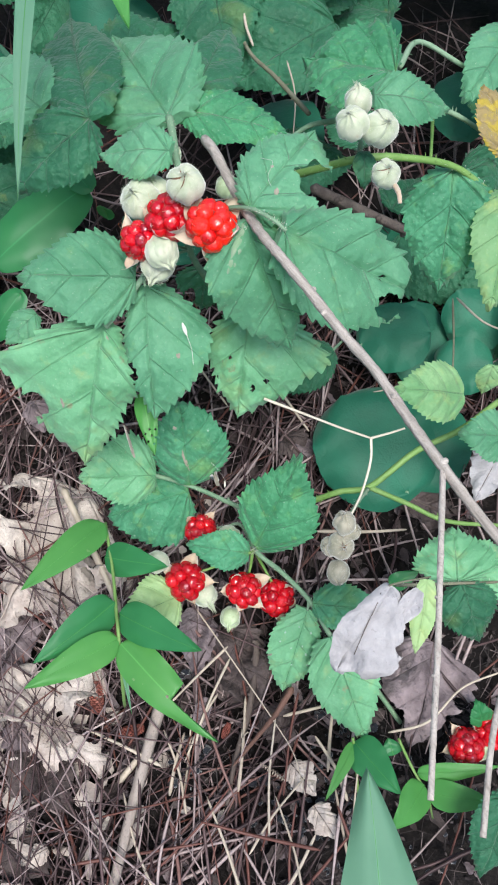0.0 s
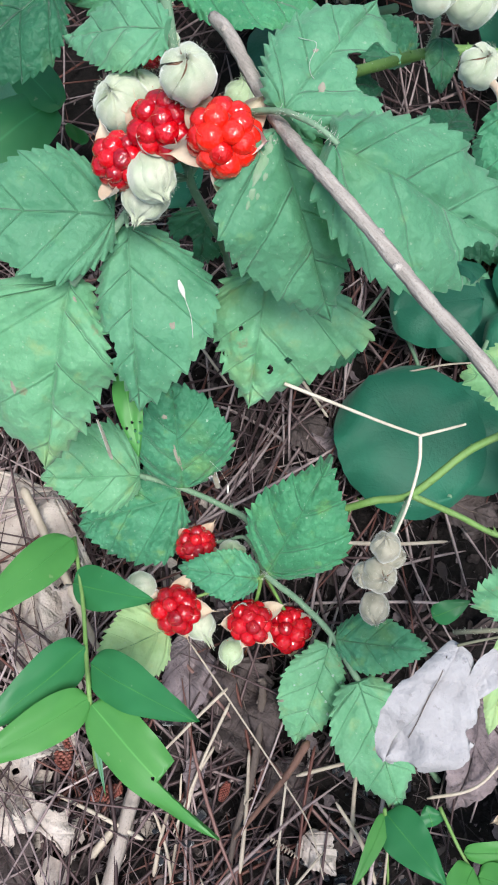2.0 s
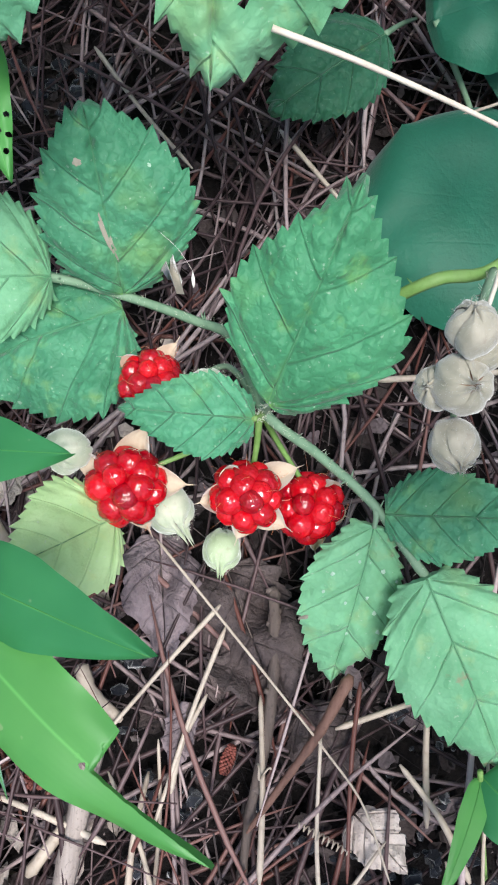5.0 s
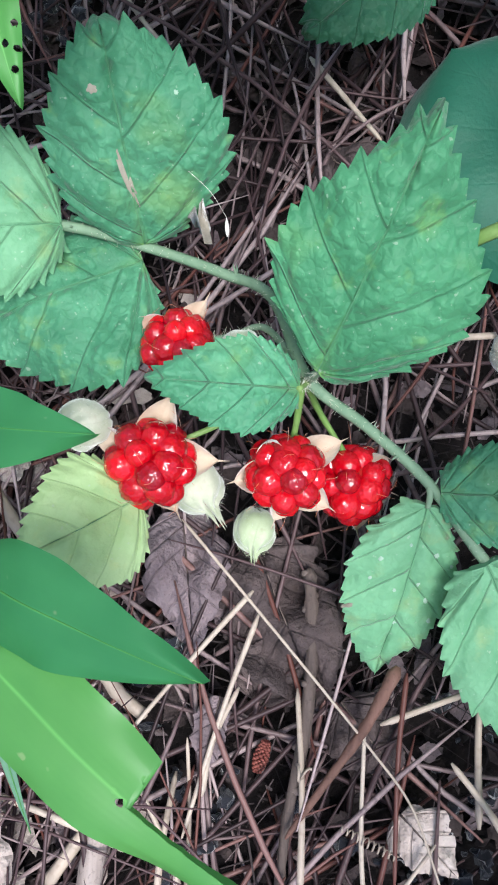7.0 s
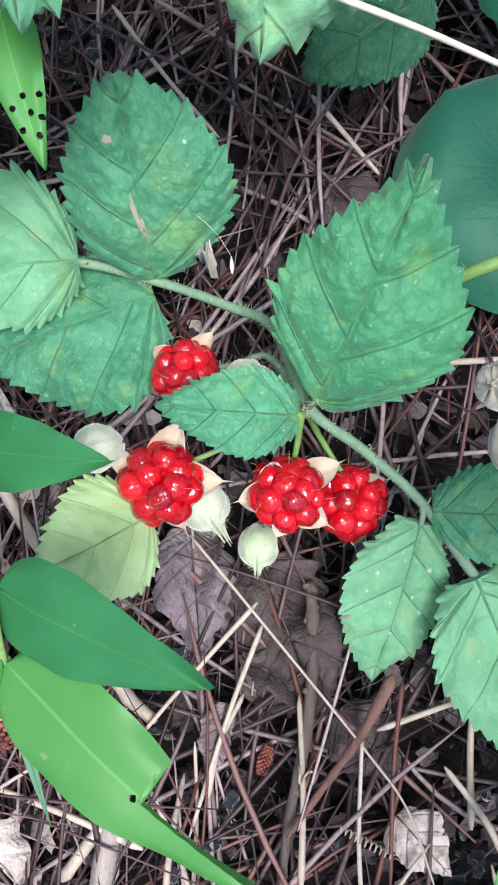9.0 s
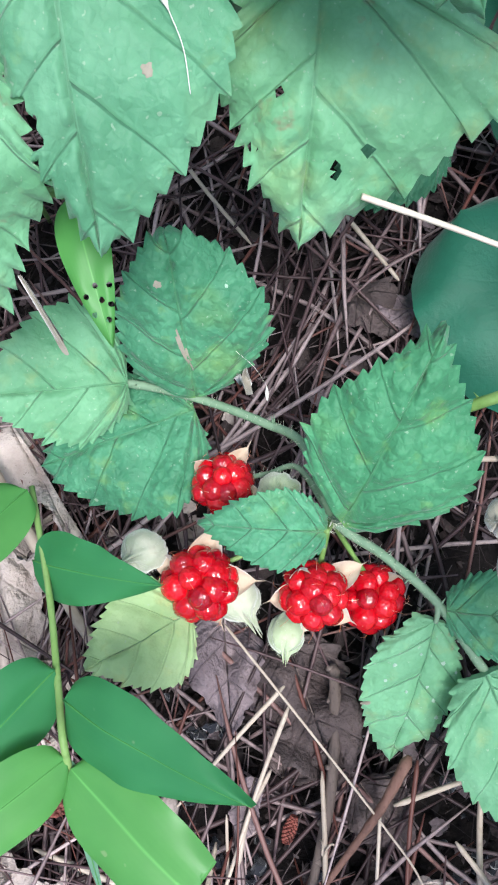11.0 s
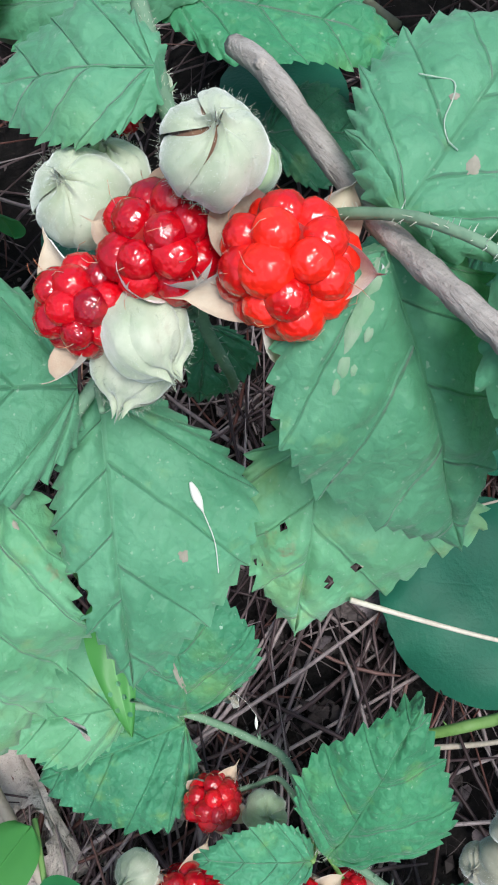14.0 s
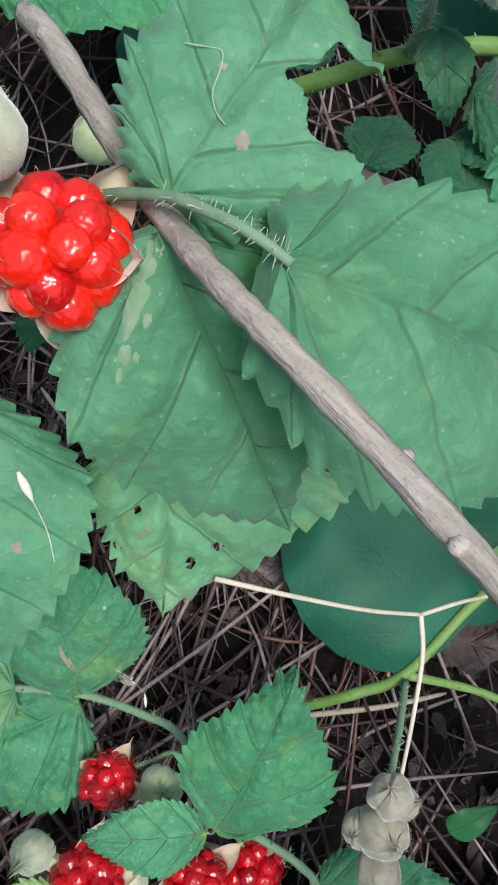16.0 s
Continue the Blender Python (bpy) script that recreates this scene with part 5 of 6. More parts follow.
leaflet(greyleaf, (45.5, 49.4, 92.0), (42.9, 32.0, 83.0), 7.3, YELLOW_GREEN, label="yellow-green live half", fold=0.35, tooth=0.12)
leaflet(greyleaf, (43.2, 46.4, 93.0), (35.8, 36.8, 90.0), 5.6, GREY_LEAF, label="silver-grey rolled edge", fold=0.4, wave=0.25, tooth=0.03)
stem(greyleaf, [(35.4, 47.5, 93.0), (39.6, 48.4, 94.0), (46.0, 49.6, 94.0)], 0.3, BROWN_STEM)

# litter: dead leaves
dead_leaf((-60.7, 100.6, 8.0), (-86.3, 50.8, 9.0), 42.5, OAK, label="pale tan oak leaf fragment on the litter", ragged=0.7, wave=0.3, blunt=0.6, bites=[(0.6, 0.30, 0.13), (0.3, -0.30, 0.12), (0.9, -0.2, 0.14), (0.35, 0.34, 0.09), (0.66, -0.25, 0.08), (0.47, 0.05, 0.03)])
dead_leaf((-65.7, 87.1, 6.0), (-57.6, 38.5, 7.0), 17.1, OAK, label="pale tan crumpled dead leaf on the litter", ragged=0.5, wave=0.25, blunt=0.6, bites=[(0.5, 0.3, 0.1), (0.8, -0.3, 0.1)])
dead_leaf((-50.7, 37.8, 6.0), (-62.8, 24.6, 8.0), 13.4, OAK, label="pale tan scrap of dead leaf", lobe=0.2)
dead_leaf((-81.0, 35.7, 8.0), (-46.8, 2.6, 10.0), 28.2, OAK, label="pale tan torn oak leaf on the litter", ragged=0.7, wave=0.32, blunt=0.6, bites=[(0.7, 0.22, 0.15), (0.4, -0.26, 0.12), (0.25, 0.3, 0.12), (0.9, -0.15, 0.14), (0.62, -0.3, 0.1), (0.48, 0.06, 0.03)])
dead_leaf((-82.4, 57.6, 4.0), (-83.4, 32.3, 5.0), 17.7, MAUVE_LEAF, label="mauve-grey dead leaf on the litter", lobe=0.2)
dead_leaf((-74.1, 14.1, 4.0), (-57.0, -8.5, 5.0), 20.5, BROWN_LEAF, label="brown dead leaf under needles", lobe=0.2)
dead_leaf((-80.1, 19.4, 5.0), (-71.4, 10.4, 6.0), 11.3, MAUVE_LEAF, label="small grey dead leaf in the litter")
dead_leaf((-67.8, -15.3, 3.0), (-75.2, -29.5, 4.0), 18.1, BROWN_LEAF, label="brown dead leaf in the litter")
dead_leaf((-63.5, -18.4, 5.0), (-71.8, -23.2, 6.0), 7.2, OAK, label="pale scrap of dead leaf")
dead_leaf((-18.1, 58.9, 6.0), (-17.2, 35.6, 7.0), 13.5, MAUVE_LEAF, label="mauve-grey dead leaf under the berries", wave=0.35, blunt=0.7, ragged=0.35, bites=[(0.9, 0.2, 0.1)])
dead_leaf((-5.8, 52.2, 5.0), (2.6, 24.9, 6.0), 20.8, BROWN_LEAF, label="large brown dead leaf under the berries", wave=0.4, blunt=0.6, ragged=0.45, bites=[(0.5, 0.4, 0.1)])
dead_leaf((-13.2, 27.9, 8.0), (-17.1, 16.2, 9.0), 5.9, MAUVE_LEAF, label="small mauve dead leaf on needles")
dead_leaf((6.7, 25.5, 4.0), (15.3, 12.9, 4.0), 12.7, BROWN_LEAF, label="brown dead leaf in the dark soil")
dead_leaf((14.6, 7.7, 5.0), (22.7, -2.2, 6.0), 10.3, OAK, label="tan scrap of dead leaf")
dead_leaf((63.8, 46.8, 10.0), (54.7, 13.0, 9.0), 28.5, MAUVE_LEAF, label="crumpled grey-mauve dead leaf", wave=0.3, bites=[(0.5, 0.35, 0.07), (0.75, -0.2, 0.05)])
dead_leaf((88.0, 112.0, 40.0), (72.6, 86.5, 44.0), 15.9, GREY_LEAF, label="silver-grey dry leaf caught on stems", wave=0.25)
dead_leaf((55.8, 102.0, 4.0), (75.0, 93.9, 5.0), 14.7, BROWN_LEAF, label="red-brown dead leaf on dark soil", wave=0.2)
dead_leaf((54.0, 114.0, 14.0), (49.3, 100.4, 12.0), 6.2, MAUVE_LEAF, label="thin mauve dry leaf strip")
dead_leaf((31.9, 117.1, 6.0), (17.0, 121.3, 7.0), 10.7, MAUVE_LEAF, label="small grey dead leaf among needles", wave=0.3)
dead_leaf((12.8, 126.4, 6.0), (21.1, 114.4, 7.0), 12.9, BROWN_LEAF, label="brown dead leaf among needles", wave=0.3)
dead_leaf((77.5, 134.1, 10.0), (66.8, 126.2, 12.0), 9.6, GREY_LEAF, label="silver-grey scrap of dry leaf", wave=0.25)
dead_leaf((-83.6, 138.3, 6.0), (-77.9, 126.0, 7.0), 13.1, MAUVE_LEAF, label="grey dead leaf in the shade", wave=0.3)
dead_leaf((21.9, -5.1, 5.0), (28.8, -15.1, 6.0), 9.1, OAK, label="tan folded dead leaf in the litter", fold=0.5)
dead_leaf((-7.9, 26.8, 4.0), (-0.2, 38.0, 5.0), 13.6, BROWN_LEAF, label="brown dead leaf in the litter", wave=0.2)

# litter: sticks and stalks
rod([(-66.0, 97.3, 22.0), (-59.6, 85.7, 20.5), (-52.0, 71.8, 18.5), (-45.6, 59.2, 15.0), (-41.5, 51.0, 9.0)], 1.4, STRAW, "dead_stalk", "pale flattened dead grass stalk", "stalk", rough=0.08)
rod([(-28.7, 26.5, 10.0), (-33.2, 8.6, 10.0), (-37.3, -10.1, 10.0), (-41.6, -31.1, 9.0)], 2.2, GREY_STICK, "fallen_stick", "grey-brown weathered stick on the litter", "stick", rough=0.06)
rod([(2.9, 47.7, 7.0), (2.3, 35.4, 8.0), (0.0, 21.9, 8.5), (-3.7, 9.0, 8.0), (-6.5, -5.3, 7.0)], 1.2, STICK, "fallen_stick", "dark brown bark stick on the litter", "stick", rough=0.16, knots=6)
rod([(15.0, 31.1, 14.0), (9.2, 22.4, 13.0), (2.1, 14.1, 12.0), (-4.4, 6.6, 11.0)], 1.15, BARK, "bark_strip", "red-brown pointed bark strip on the litter", "bark", taper=0.35, rough=0.12)
rod([(-17.6, 56.1, 16.0), (-8.8, 44.3, 15.0), (1.0, 31.0, 14.0), (9.7, 18.9, 13.0), (15.4, 9.8, 12.0), (18.8, -2.4, 11.0)], 0.28, STRAW, "dry_fibre", "thin pale dry fibre over the litter", "fibre")
rod([(-32.5, 35.7, 9.0), (-30.2, 30.5, 9.0), (-25.2, 25.6, 9.0)], 1.5, STRAW, "dead_stalk", "pale broken dead stalk", "stalk", rough=0.1)
rod([(-29.3, 168.5, 8.0), (-19.4, 151.8, 8.0), (-8.7, 136.3, 8.0)], 0.55, STRAW, "dead_stalk", "thin tan dead stalk over needles", "stalk")
rod([(10.4, 144.1, 9.0), (16.9, 134.1, 9.0), (22.3, 125.7, 9.0)], 0.6, STRAW, "dead_stalk", "thin tan dead stalk over needles", "stalk")
rod([(-6.2, 40.6, 11.0), (-12.8, 26.3, 11.0), (-20.3, 7.5, 10.0)], 0.5, STRAW, "dead_stalk", "thin tan dead stalk on the litter", "stalk")
rod([(-6.9, 44.3, 13.0), (-16.0, 35.6, 12.0), (-27.8, 23.7, 11.0)], 0.5, STRAW, "dead_stalk", "thin tan dead stalk on the litter", "stalk")
rod([(-42.1, 1.2, 6.0), (-36.0, 8.6, 6.0), (-33.5, 11.9, 6.0)], 1.2, STRAW, "dead_stalk", "pale split dead stalk", "stalk", rough=0.1)
rod([(17.0, 29.8, 10.0), (14.2, 16.5, 10.0), (11.9, -2.3, 9.0)], 0.5, NEEDLE, "pine_needle", "tan pine needle on the litter", "pine needle")
rod([(46.2, 17.2, 12.0), (58.6, 20.4, 16.0), (70.2, 30.9, 18.0), (83.7, 36.3, 18.0)], 0.45, STRAW, "dead_stalk", "thin pale dead stalk over the dead leaf", "stalk")
rod([(24.3, 86.0, 10.0), (42.6, 86.0, 10.0), (57.1, 87.3, 9.0)], 0.7, STRAW, "dead_stalk", "tan dead stalk in the shade", "stalk")
rod([(43.6, 135.5, 22.0), (57.7, 137.0, 26.0), (73.7, 136.7, 28.0)], 0.35, STRAW, "dry_fibre", "pale dry fibre over a dark leaf", "fibre")
rod([(20.1, 190.4, 70.0), (30.2, 182.9, 72.0), (48.5, 172.7, 72.0), (63.3, 166.3, 70.0)], 2.0, STICK, "dead_stick", "dark brown dead stick among the canes", "stick", rough=0.07, knots=5)
rod([(-4.0, 251.2, 100.0), (-3.0, 233.3, 100.0), (-0.2, 224.3, 98.0)], 0.6, STRAW, "dry_grass", "curled dry grass in the shade", "grass")
rod([(10.9, 221.4, 95.0), (13.4, 207.0, 95.0), (12.6, 188.7, 95.0)], 0.3, STRAW, "dry_grass", "thin dry grass stalk", "grass")
rod([(67.7, 153.0, 60.0), (69.3, 141.3, 50.0), (70.2, 131.2, 40.0)], 0.4, BROWN_STEM, "dry_stalk", "thin brown stalk in the litter", "stalk")
rod([(60.6, 134.3, 90.0), (70.4, 132.5, 80.0), (80.3, 134.7, 70.0)], 0.4, STRAW, "dry_stalk", "thin pale stalk in the litter", "stalk")
rod([(23.1, -17.8, 11.6), (3.2, -14.1, 9.3), (-14.3, -10.1, 11.7)], 0.63, NEEDLE, "dead_stalk", "tan dead grass stalk lying on the litter", "stalk", group='stalks on the litter')
rod([(26.5, 5.1, 7.1), (28.1, 21.5, 8.4), (31.3, 38.2, 11.6)], 0.67, STRAW, "dead_stalk", "tan dead grass stalk lying on the litter", "stalk", group='stalks on the litter')
rod([(-27.6, -31.9, 7.6), (-34.7, -16.9, 11.4), (-39.9, -1.8, 8.0)], 0.48, STRAW, "dead_stalk", "tan dead grass stalk lying on the litter", "stalk", group='stalks on the litter')
rod([(38.6, -36.5, 8.0), (35.0, -21.0, 10.5), (28.9, -5.0, 11.8)], 0.71, NEEDLE, "dead_stalk", "tan dead grass stalk lying on the litter", "stalk", group='stalks on the litter')
rod([(-25.0, -2.6, 7.3), (-23.3, 7.0, 10.0), (-20.9, 16.9, 7.0)], 0.64, STRAW, "dead_stalk", "tan dead grass stalk lying on the litter", "stalk", group='stalks on the litter')
rod([(-20.3, -2.3, 9.4), (-19.1, 10.0, 7.3), (-18.6, 22.4, 11.9)], 0.41, STRAW, "dead_stalk", "tan dead grass stalk lying on the litter", "stalk", group='stalks on the litter')
rod([(14.0, -34.6, 7.0), (13.7, -19.7, 7.9), (15.8, -4.1, 11.8)], 0.47, NEEDLE, "dead_stalk", "tan dead grass stalk lying on the litter", "stalk", group='stalks on the litter')
rod([(8.8, -34.3, 9.6), (16.2, -24.2, 7.5), (21.9, -13.4, 10.7)], 0.68, STRAW, "dead_stalk", "tan dead grass stalk lying on the litter", "stalk", group='stalks on the litter')
rod([(11.9, 22.2, 10.1), (26.8, 26.0, 8.7), (38.8, 29.5, 11.6)], 0.59, STRAW, "dead_stalk", "tan dead grass stalk lying on the litter", "stalk", group='stalks on the litter')
rod([(-25.7, 1.5, 7.7), (-21.0, 9.4, 12.0), (-17.9, 17.8, 7.8)], 0.42, NEEDLE, "dead_stalk", "tan dead grass stalk lying on the litter", "stalk", group='stalks on the litter')
rod([(32.5, -21.5, 9.3), (35.1, -2.7, 7.3), (37.6, 17.0, 11.6)], 0.41, STRAW, "dead_stalk", "tan dead grass stalk lying on the litter", "stalk", group='stalks on the litter')
rod([(0.4, -34.8, 11.7), (-5.6, -19.1, 10.9), (-12.9, -2.7, 7.5)], 0.55, STRAW, "dead_stalk", "tan dead grass stalk lying on the litter", "stalk", group='stalks on the litter')
rod([(-54.1, -22.6, 11.9), (-34.3, -19.6, 9.4), (-13.6, -16.2, 10.6)], 0.57, NEEDLE, "dead_stalk", "tan dead grass stalk lying on the litter", "stalk", group='stalks on the litter')
rod([(-19.1, -7.9, 11.9), (-22.0, 4.6, 10.1), (-27.6, 17.5, 9.5)], 0.52, STRAW, "dead_stalk", "tan dead grass stalk lying on the litter", "stalk", group='stalks on the litter')
rod([(-27.8, 6.3, 10.9), (-39.9, 12.0, 10.5), (-53.8, 17.9, 10.3)], 0.67, STRAW, "dead_stalk", "tan dead grass stalk lying on the litter", "stalk", group='stalks on the litter')
rod([(-28.7, -24.7, 8.5), (-15.5, -12.0, 10.2), (-4.7, 1.0, 9.9)], 0.4, NEEDLE, "dead_stalk", "tan dead grass stalk lying on the litter", "stalk", group='stalks on the litter')
rod([(-2.7, -1.2, 11.1), (-1.3, 13.3, 11.0), (-0.7, 28.5, 8.7)], 0.63, STRAW, "dead_stalk", "tan dead grass stalk lying on the litter", "stalk", group='stalks on the litter')
rod([(18.3, -34.1, 11.9), (15.3, -18.7, 9.6), (9.3, -2.3, 9.6)], 0.46, STRAW, "dead_stalk", "tan dead grass stalk lying on the litter", "stalk", group='stalks on the litter')
rod([(9.7, -36.5, 10.6), (22.6, -24.6, 7.9), (34.3, -11.7, 10.9)], 0.6, NEEDLE, "dead_stalk", "tan dead grass stalk lying on the litter", "stalk", group='stalks on the litter')
rod([(7.3, -14.2, 7.1), (7.3, 3.6, 9.2), (9.4, 22.2, 10.3)], 0.48, STRAW, "dead_stalk", "tan dead grass stalk lying on the litter", "stalk", group='stalks on the litter')
rod([(1.0, -19.5, 8.1), (8.6, -8.1, 7.7), (19.1, 3.7, 8.6)], 0.46, STRAW, "dead_stalk", "tan dead grass stalk lying on the litter", "stalk", group='stalks on the litter')
rod([(-40.1, 11.0, 8.2), (-31.6, 26.2, 7.0), (-24.9, 41.8, 9.0)], 0.5, NEEDLE, "dead_stalk", "tan dead grass stalk lying on the litter", "stalk", group='stalks on the litter')
rod([(-17.0, 13.4, 10.1), (-14.8, 21.3, 9.7), (-10.1, 29.3, 8.7)], 0.6, STRAW, "dead_stalk", "tan dead grass stalk lying on the litter", "stalk", group='stalks on the litter')
rod([(35.3, -35.6, 10.2), (31.9, -18.3, 7.7), (28.5, 0.3, 10.0)], 0.6, STRAW, "dead_stalk", "tan dead grass stalk lying on the litter", "stalk", group='stalks on the litter')
rod([(27.3, -32.2, 7.5), (31.7, -26.0, 10.1), (36.3, -20.1, 7.7)], 0.62, NEEDLE, "dead_stalk", "tan dead grass stalk lying on the litter", "stalk", group='stalks on the litter')
rod([(32.5, -3.6, 8.5), (28.9, 6.2, 8.9), (22.2, 16.0, 11.8)], 0.72, STRAW, "dead_stalk", "tan dead grass stalk lying on the litter", "stalk", group='stalks on the litter')


# ---- small things ----
def cone(at, axis, length, label):
    """A shed pollen cone: overlapping scales round a spindle."""
    rnd = random.Random(str(at))
    bm = bmesh.new()
    r = length * 0.19 * MM
    for k in range(13):
        t = k / 12
        for i in range(7):
            a = i * math.tau / 7 + k * 0.45
            w = r * (0.35 + math.sin(math.pi * (0.12 + 0.8 * t)) * 0.75)
            p = Vector((w * math.cos(a), w * math.sin(a), (t - 0.5) * length * MM))
            ring = bmesh.ops.create_icosphere(bm, subdivisions=1, radius=r * 0.42 * rnd.uniform(0.8, 1.2), matrix=Matrix.Translation(p) @ Matrix.Diagonal((1, 1, 0.7, 1)))
    ob = part("pollen_cone", bm, RUST)
    ob.matrix_basis = Matrix.Translation(V(at)) @ frame_of(axis)
    return tagged(ob, label, "cone", "shed pollen cones")


def coil(points, turns, radius, thick, label):
    """A dry tendril wound into a spring."""
    a, b = V(points[0]), V(points[1])
    m = frame_of(b - a)
    n = turns * 10
    path = [a + (b - a) * (i / n) + m.to_3x3() @ Vector((math.cos(i * math.tau / 10), math.sin(i * math.tau / 10), 0)) * radius * MM * (0.6 + 0.5 * math.sin(i / n * 3)) for i in range(n + 1)]
    bm = bmesh.new()
    add_tube(bm, path, thick * MM, 5)
    return tagged(part("dry_tendril", bm, STRAW), label, "tendril")


def winged_seed(at, to, awn, label, thick=0.55, leaf=None):
    """A pale seed with a long thin awn."""
    a, b, awn = V(at), V(to), V(awn)
    if leaf:
        a, b, awn = (settle(leaf, p, h)[0] for p, h in ((at, 0.5), (to, 0.45), (tuple(awn / MM), 0.3)))
    ax = (b - a).normalized()
    bm = bmesh.new()
    path = [a.lerp(b, i / 8) for i in range(9)]
    add_tube(bm, path, thick * MM, 8)
    for v in bm.verts:
        t = (v.co - a).dot(ax) / (b - a).length
        on = a + ax * (v.co - a).dot(ax)
        v.co = on + (v.co - on) * max(0.12, math.sin(math.pi * min(1, 0.1 + 0.9 * t)) )
    add_tube(bm, spline([b, b.lerp(awn, 0.5) + Vector((0.0004, 0, 0.0006)), awn], 6), 0.11 * thick * MM, 4)
    return tagged(part("winged_seed", bm, SEED), label, "seed")



def settle(leaf, p, lift=0.15):
    """The place on a leaf's upper side under or over a place (mm), with its normal."""
    q = V(p)
    v = min(leaf.data.vertices, key=lambda w: (w.co.x - q.x) ** 2 + (w.co.y - q.y) ** 2)
    n = v.normal if v.normal.z > 0 else -v.normal
    slope = (n.x * (q.x - v.co.x) + n.y * (q.y - v.co.y)) / max(n.z, 0.3)
    return Vector((q.x, q.y, v.co.z - slope)) + n * lift * MM, n


def spot(leaf, p, radius, material, name="leaf_spot", slim=1.0, turn=0.0):
    """A small uneven scab that follows a leaf's surface, with a sunken darker middle."""
    rnd = random.Random(str(p))
    at, n = settle(leaf, p)
    along = Vector((math.cos(turn), math.sin(turn), 0))
    across = Vector((-along.y, along.x, 0))
    bm = bmesh.new()

    def ring(share, count, lift):
        out = []
        for k in range(count):
            a = k * math.tau / count
            q = at + (along * math.cos(a) + across * math.sin(a) * slim) * radius * MM * share * rnd.uniform(0.72, 1.18)
            out.append(bm.verts.new(settle(leaf, q / MM, lift)[0]))
        return out

    outer, inner = ring(1.0, 14, 0.03), ring(0.55, 14, 0.16)
    mid = bm.verts.new(settle(leaf, at / MM, 0.12)[0])
    for k in range(14):
        bm.faces.new((outer[k], outer[(k + 1) % 14], inner[(k + 1) % 14], inner[k]))
        bm.faces.new((inner[k], inner[(k + 1) % 14], mid))
    return part(name, bm, material, leaf)


def trail(leaf, points, thick, material, name="miner_trail"):
    """A thin winding line eaten along a leaf."""
    bm = bmesh.new()
    add_tube(bm, spline([settle(leaf, p)[0] for p in points], 5), thick * MM, 5, 0.25, 0.9, random.Random(3))
    return part(name, bm, material, leaf)

cone((-50.9, 27.9, 8.0), (-0.1, 1, 0.1), 9.5, "rusty brown shed pollen cone on a dead leaf")
cone((-38.8, 17.2, 6.0), (1, 0.25, 0.1), 8.0, "rusty brown shed pollen cone among needles")
cone((-7.1, 17.8, 3.6), (0.4, 1, 0.3), 5.0, "dark red shed pollen cone among needles")
coil(((4.3, 7.4, 10.0), (12.8, 2.1, 9.0)), 11, 0.65, 0.15, "dry coiled tendril on the litter")
coil(((-2.3, 16.9, 13.0), (-0.1, 15.9, 13.0)), 1, 1.3, 0.22, "dry curled tendril on the litter")
winged_seed((-18.3, 113.1, 107.5), (-16.8, 109.9, 106.0), (-15.3, 103.9, 102.0), "white seed with a long awn lying on a leaf", leaf=leaf_a)
winged_seed((-8.0, 89.7, 46.0), (-8.0, 92.0, 47.0), (-12.6, 96.2, 52.0), "pale dry seed hanging beside a leaf", 0.3)
spot(leaf_a, (-19.2, 105.5, 103.0), 0.65, SCAR)
for x, y, r, slim in ((-2.6, 118.9, 1.5, 0.5), (-3.3, 116.9, 1.3, 0.6), (-4.2, 115.4, 1.5, 0.42), (-2.9, 115.2, 0.6, 0.6), (-4.9, 113.2, 0.8, 0.6), (-5.5, 111.9, 0.55, 0.7), (-1.5, 119.9, 0.7, 0.6), (-4.0, 113.0, 0.4, 0.8)):
    spot(leaf_t, (x, y, 132.0), r, PALE_SCAR, slim=slim, turn=1.13)
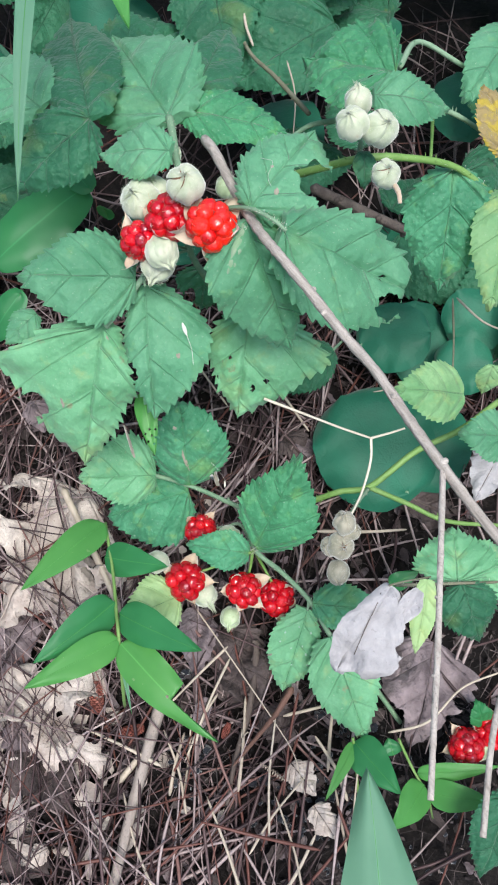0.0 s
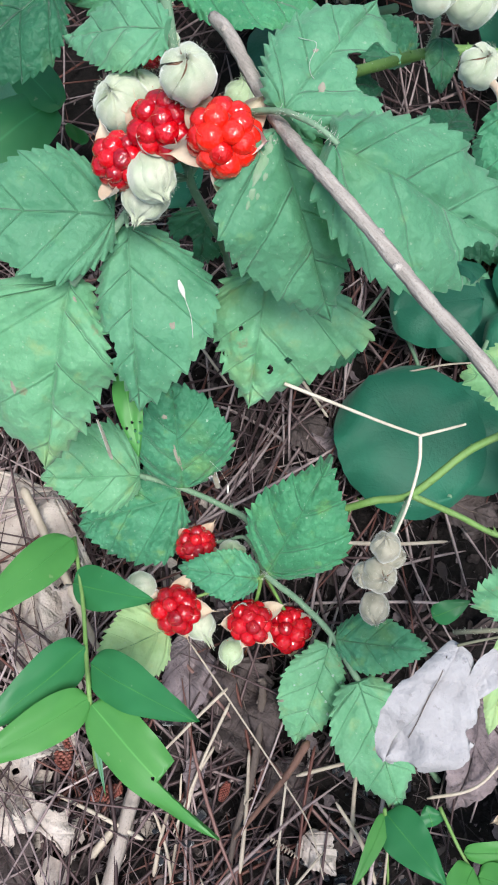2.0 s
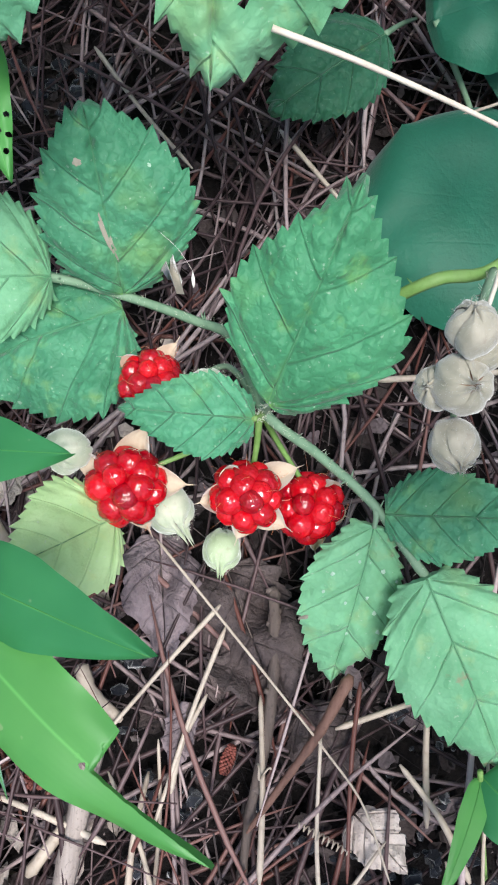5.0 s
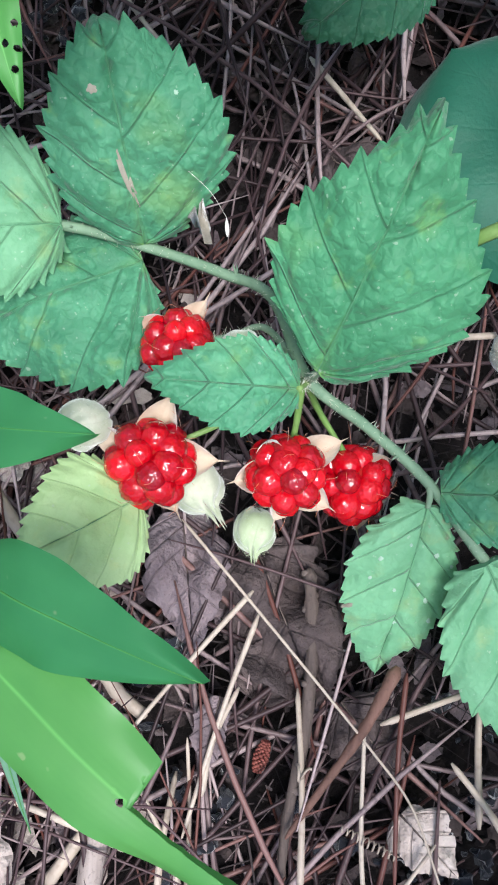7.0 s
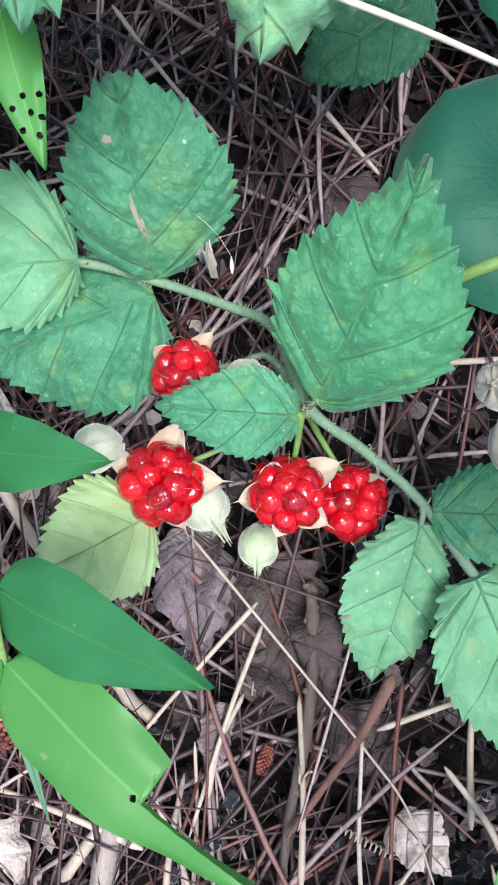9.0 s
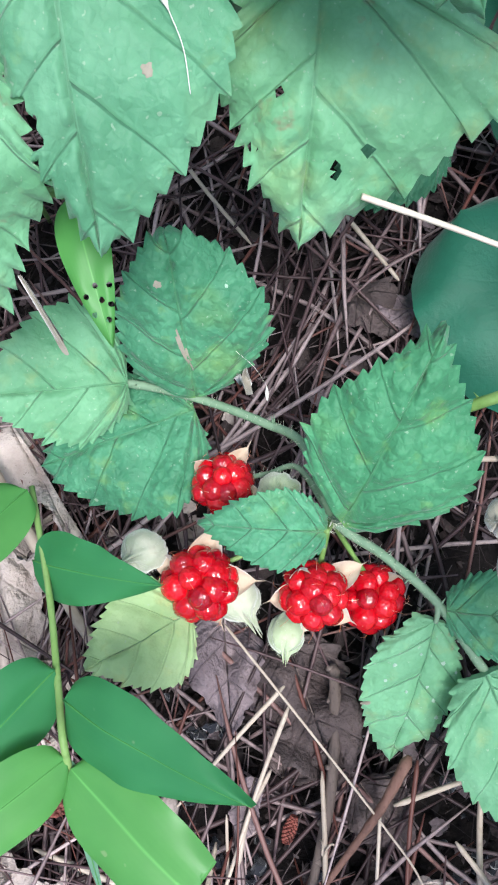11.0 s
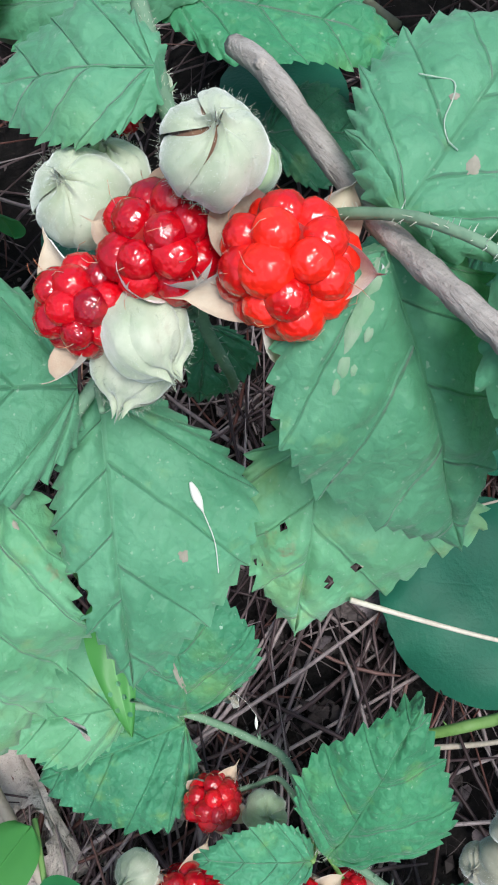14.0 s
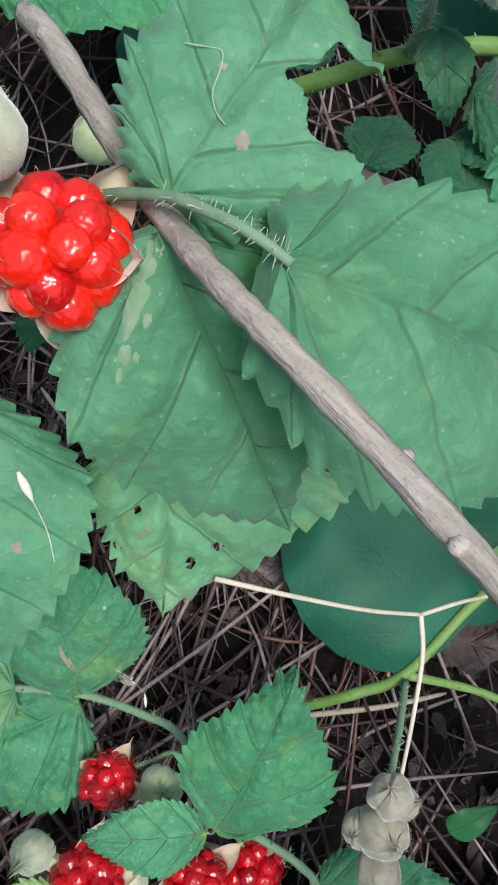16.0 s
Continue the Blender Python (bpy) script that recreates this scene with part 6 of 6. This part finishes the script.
trail(leaf_mined, ((1.7, 134.2, 149.0), (3.4, 133.7, 149.0), (4.5, 133.2, 149.0), (4.4, 131.8, 149.0), (3.6, 130.1, 149.0), (3.7, 128.6, 149.0), (4.3, 127.1, 149.0)), 0.065, PALE_TRAIL)
spot(leaf_mined, (5.4, 125.9, 149.0), 0.65, SCAR)
spot(leaf_mined, (4.5, 131.9, 149.0), 0.5, SCAR, slim=0.6)
spot(leaf_b, (-21.1, 99.0, 48.0), 2.6, SCAR, slim=0.22, turn=-1.1)
spot(leaf_b, (-24.2, 106.6, 53.0), 0.75, SCAR, slim=0.7)
spot(leaf_b, (-11.8, 95.4, 46.0), 1.5, SCAR, slim=0.6)
spot(leaf_b, (-13.6, 106.3, 52.0), 0.3, MARK)
spot(leaf_p, (20.6, 47.3, 18.0), 0.38, MARK)
spot(leaf_p, (22.8, 45.6, 18.0), 0.28, MARK)
spot(leaf_p, (19.0, 40.9, 18.0), 0.38, MARK)
spot(leaf_p, (16.6, 49.0, 18.0), 0.28, MARK)
spot(leaf_p, (14.5, 38.0, 18.0), 0.28, MARK)
spot(leaf_p, (23.6, 50.9, 18.0), 0.28, MARK)
spot(leaf_p, (10.6, 44.8, 18.0), 0.28, MARK)
spot(leaf_p, (12.2, 47.4, 18.0), 0.38, MARK)
spot(leaf_p, (17.9, 43.4, 18.0), 0.28, MARK)
spot(leaf_p, (19.6, 37.9, 18.0), 0.38, MARK)
spot(leaf_p, (14.1, 42.7, 18.0), 0.28, MARK)
spot(leaf_p, (7.3, 41.0, 16.0), 0.9, SCAR, slim=0.4)
spot(leaf_l, (-33.6, 88.7, 96.0), 1.0, SCAR, slim=0.5, turn=-1.2)
spot(leaf_l, (-50.9, 95.9, 96.0), 0.9, SCAR, slim=0.5, turn=-1.2)
spot(leaf_l, (-38.0, 109.2, 96.0), 0.6, SCAR, slim=0.5, turn=-1.2)
trail(leaf_grey, ((33.3, 45.5, 90.0), (31.7, 41.9, 90.0), (29.8, 38.3, 90.0), (28.2, 34.4, 90.0), (26.9, 31.3, 90.0)), 0.11, STICK, "vein")
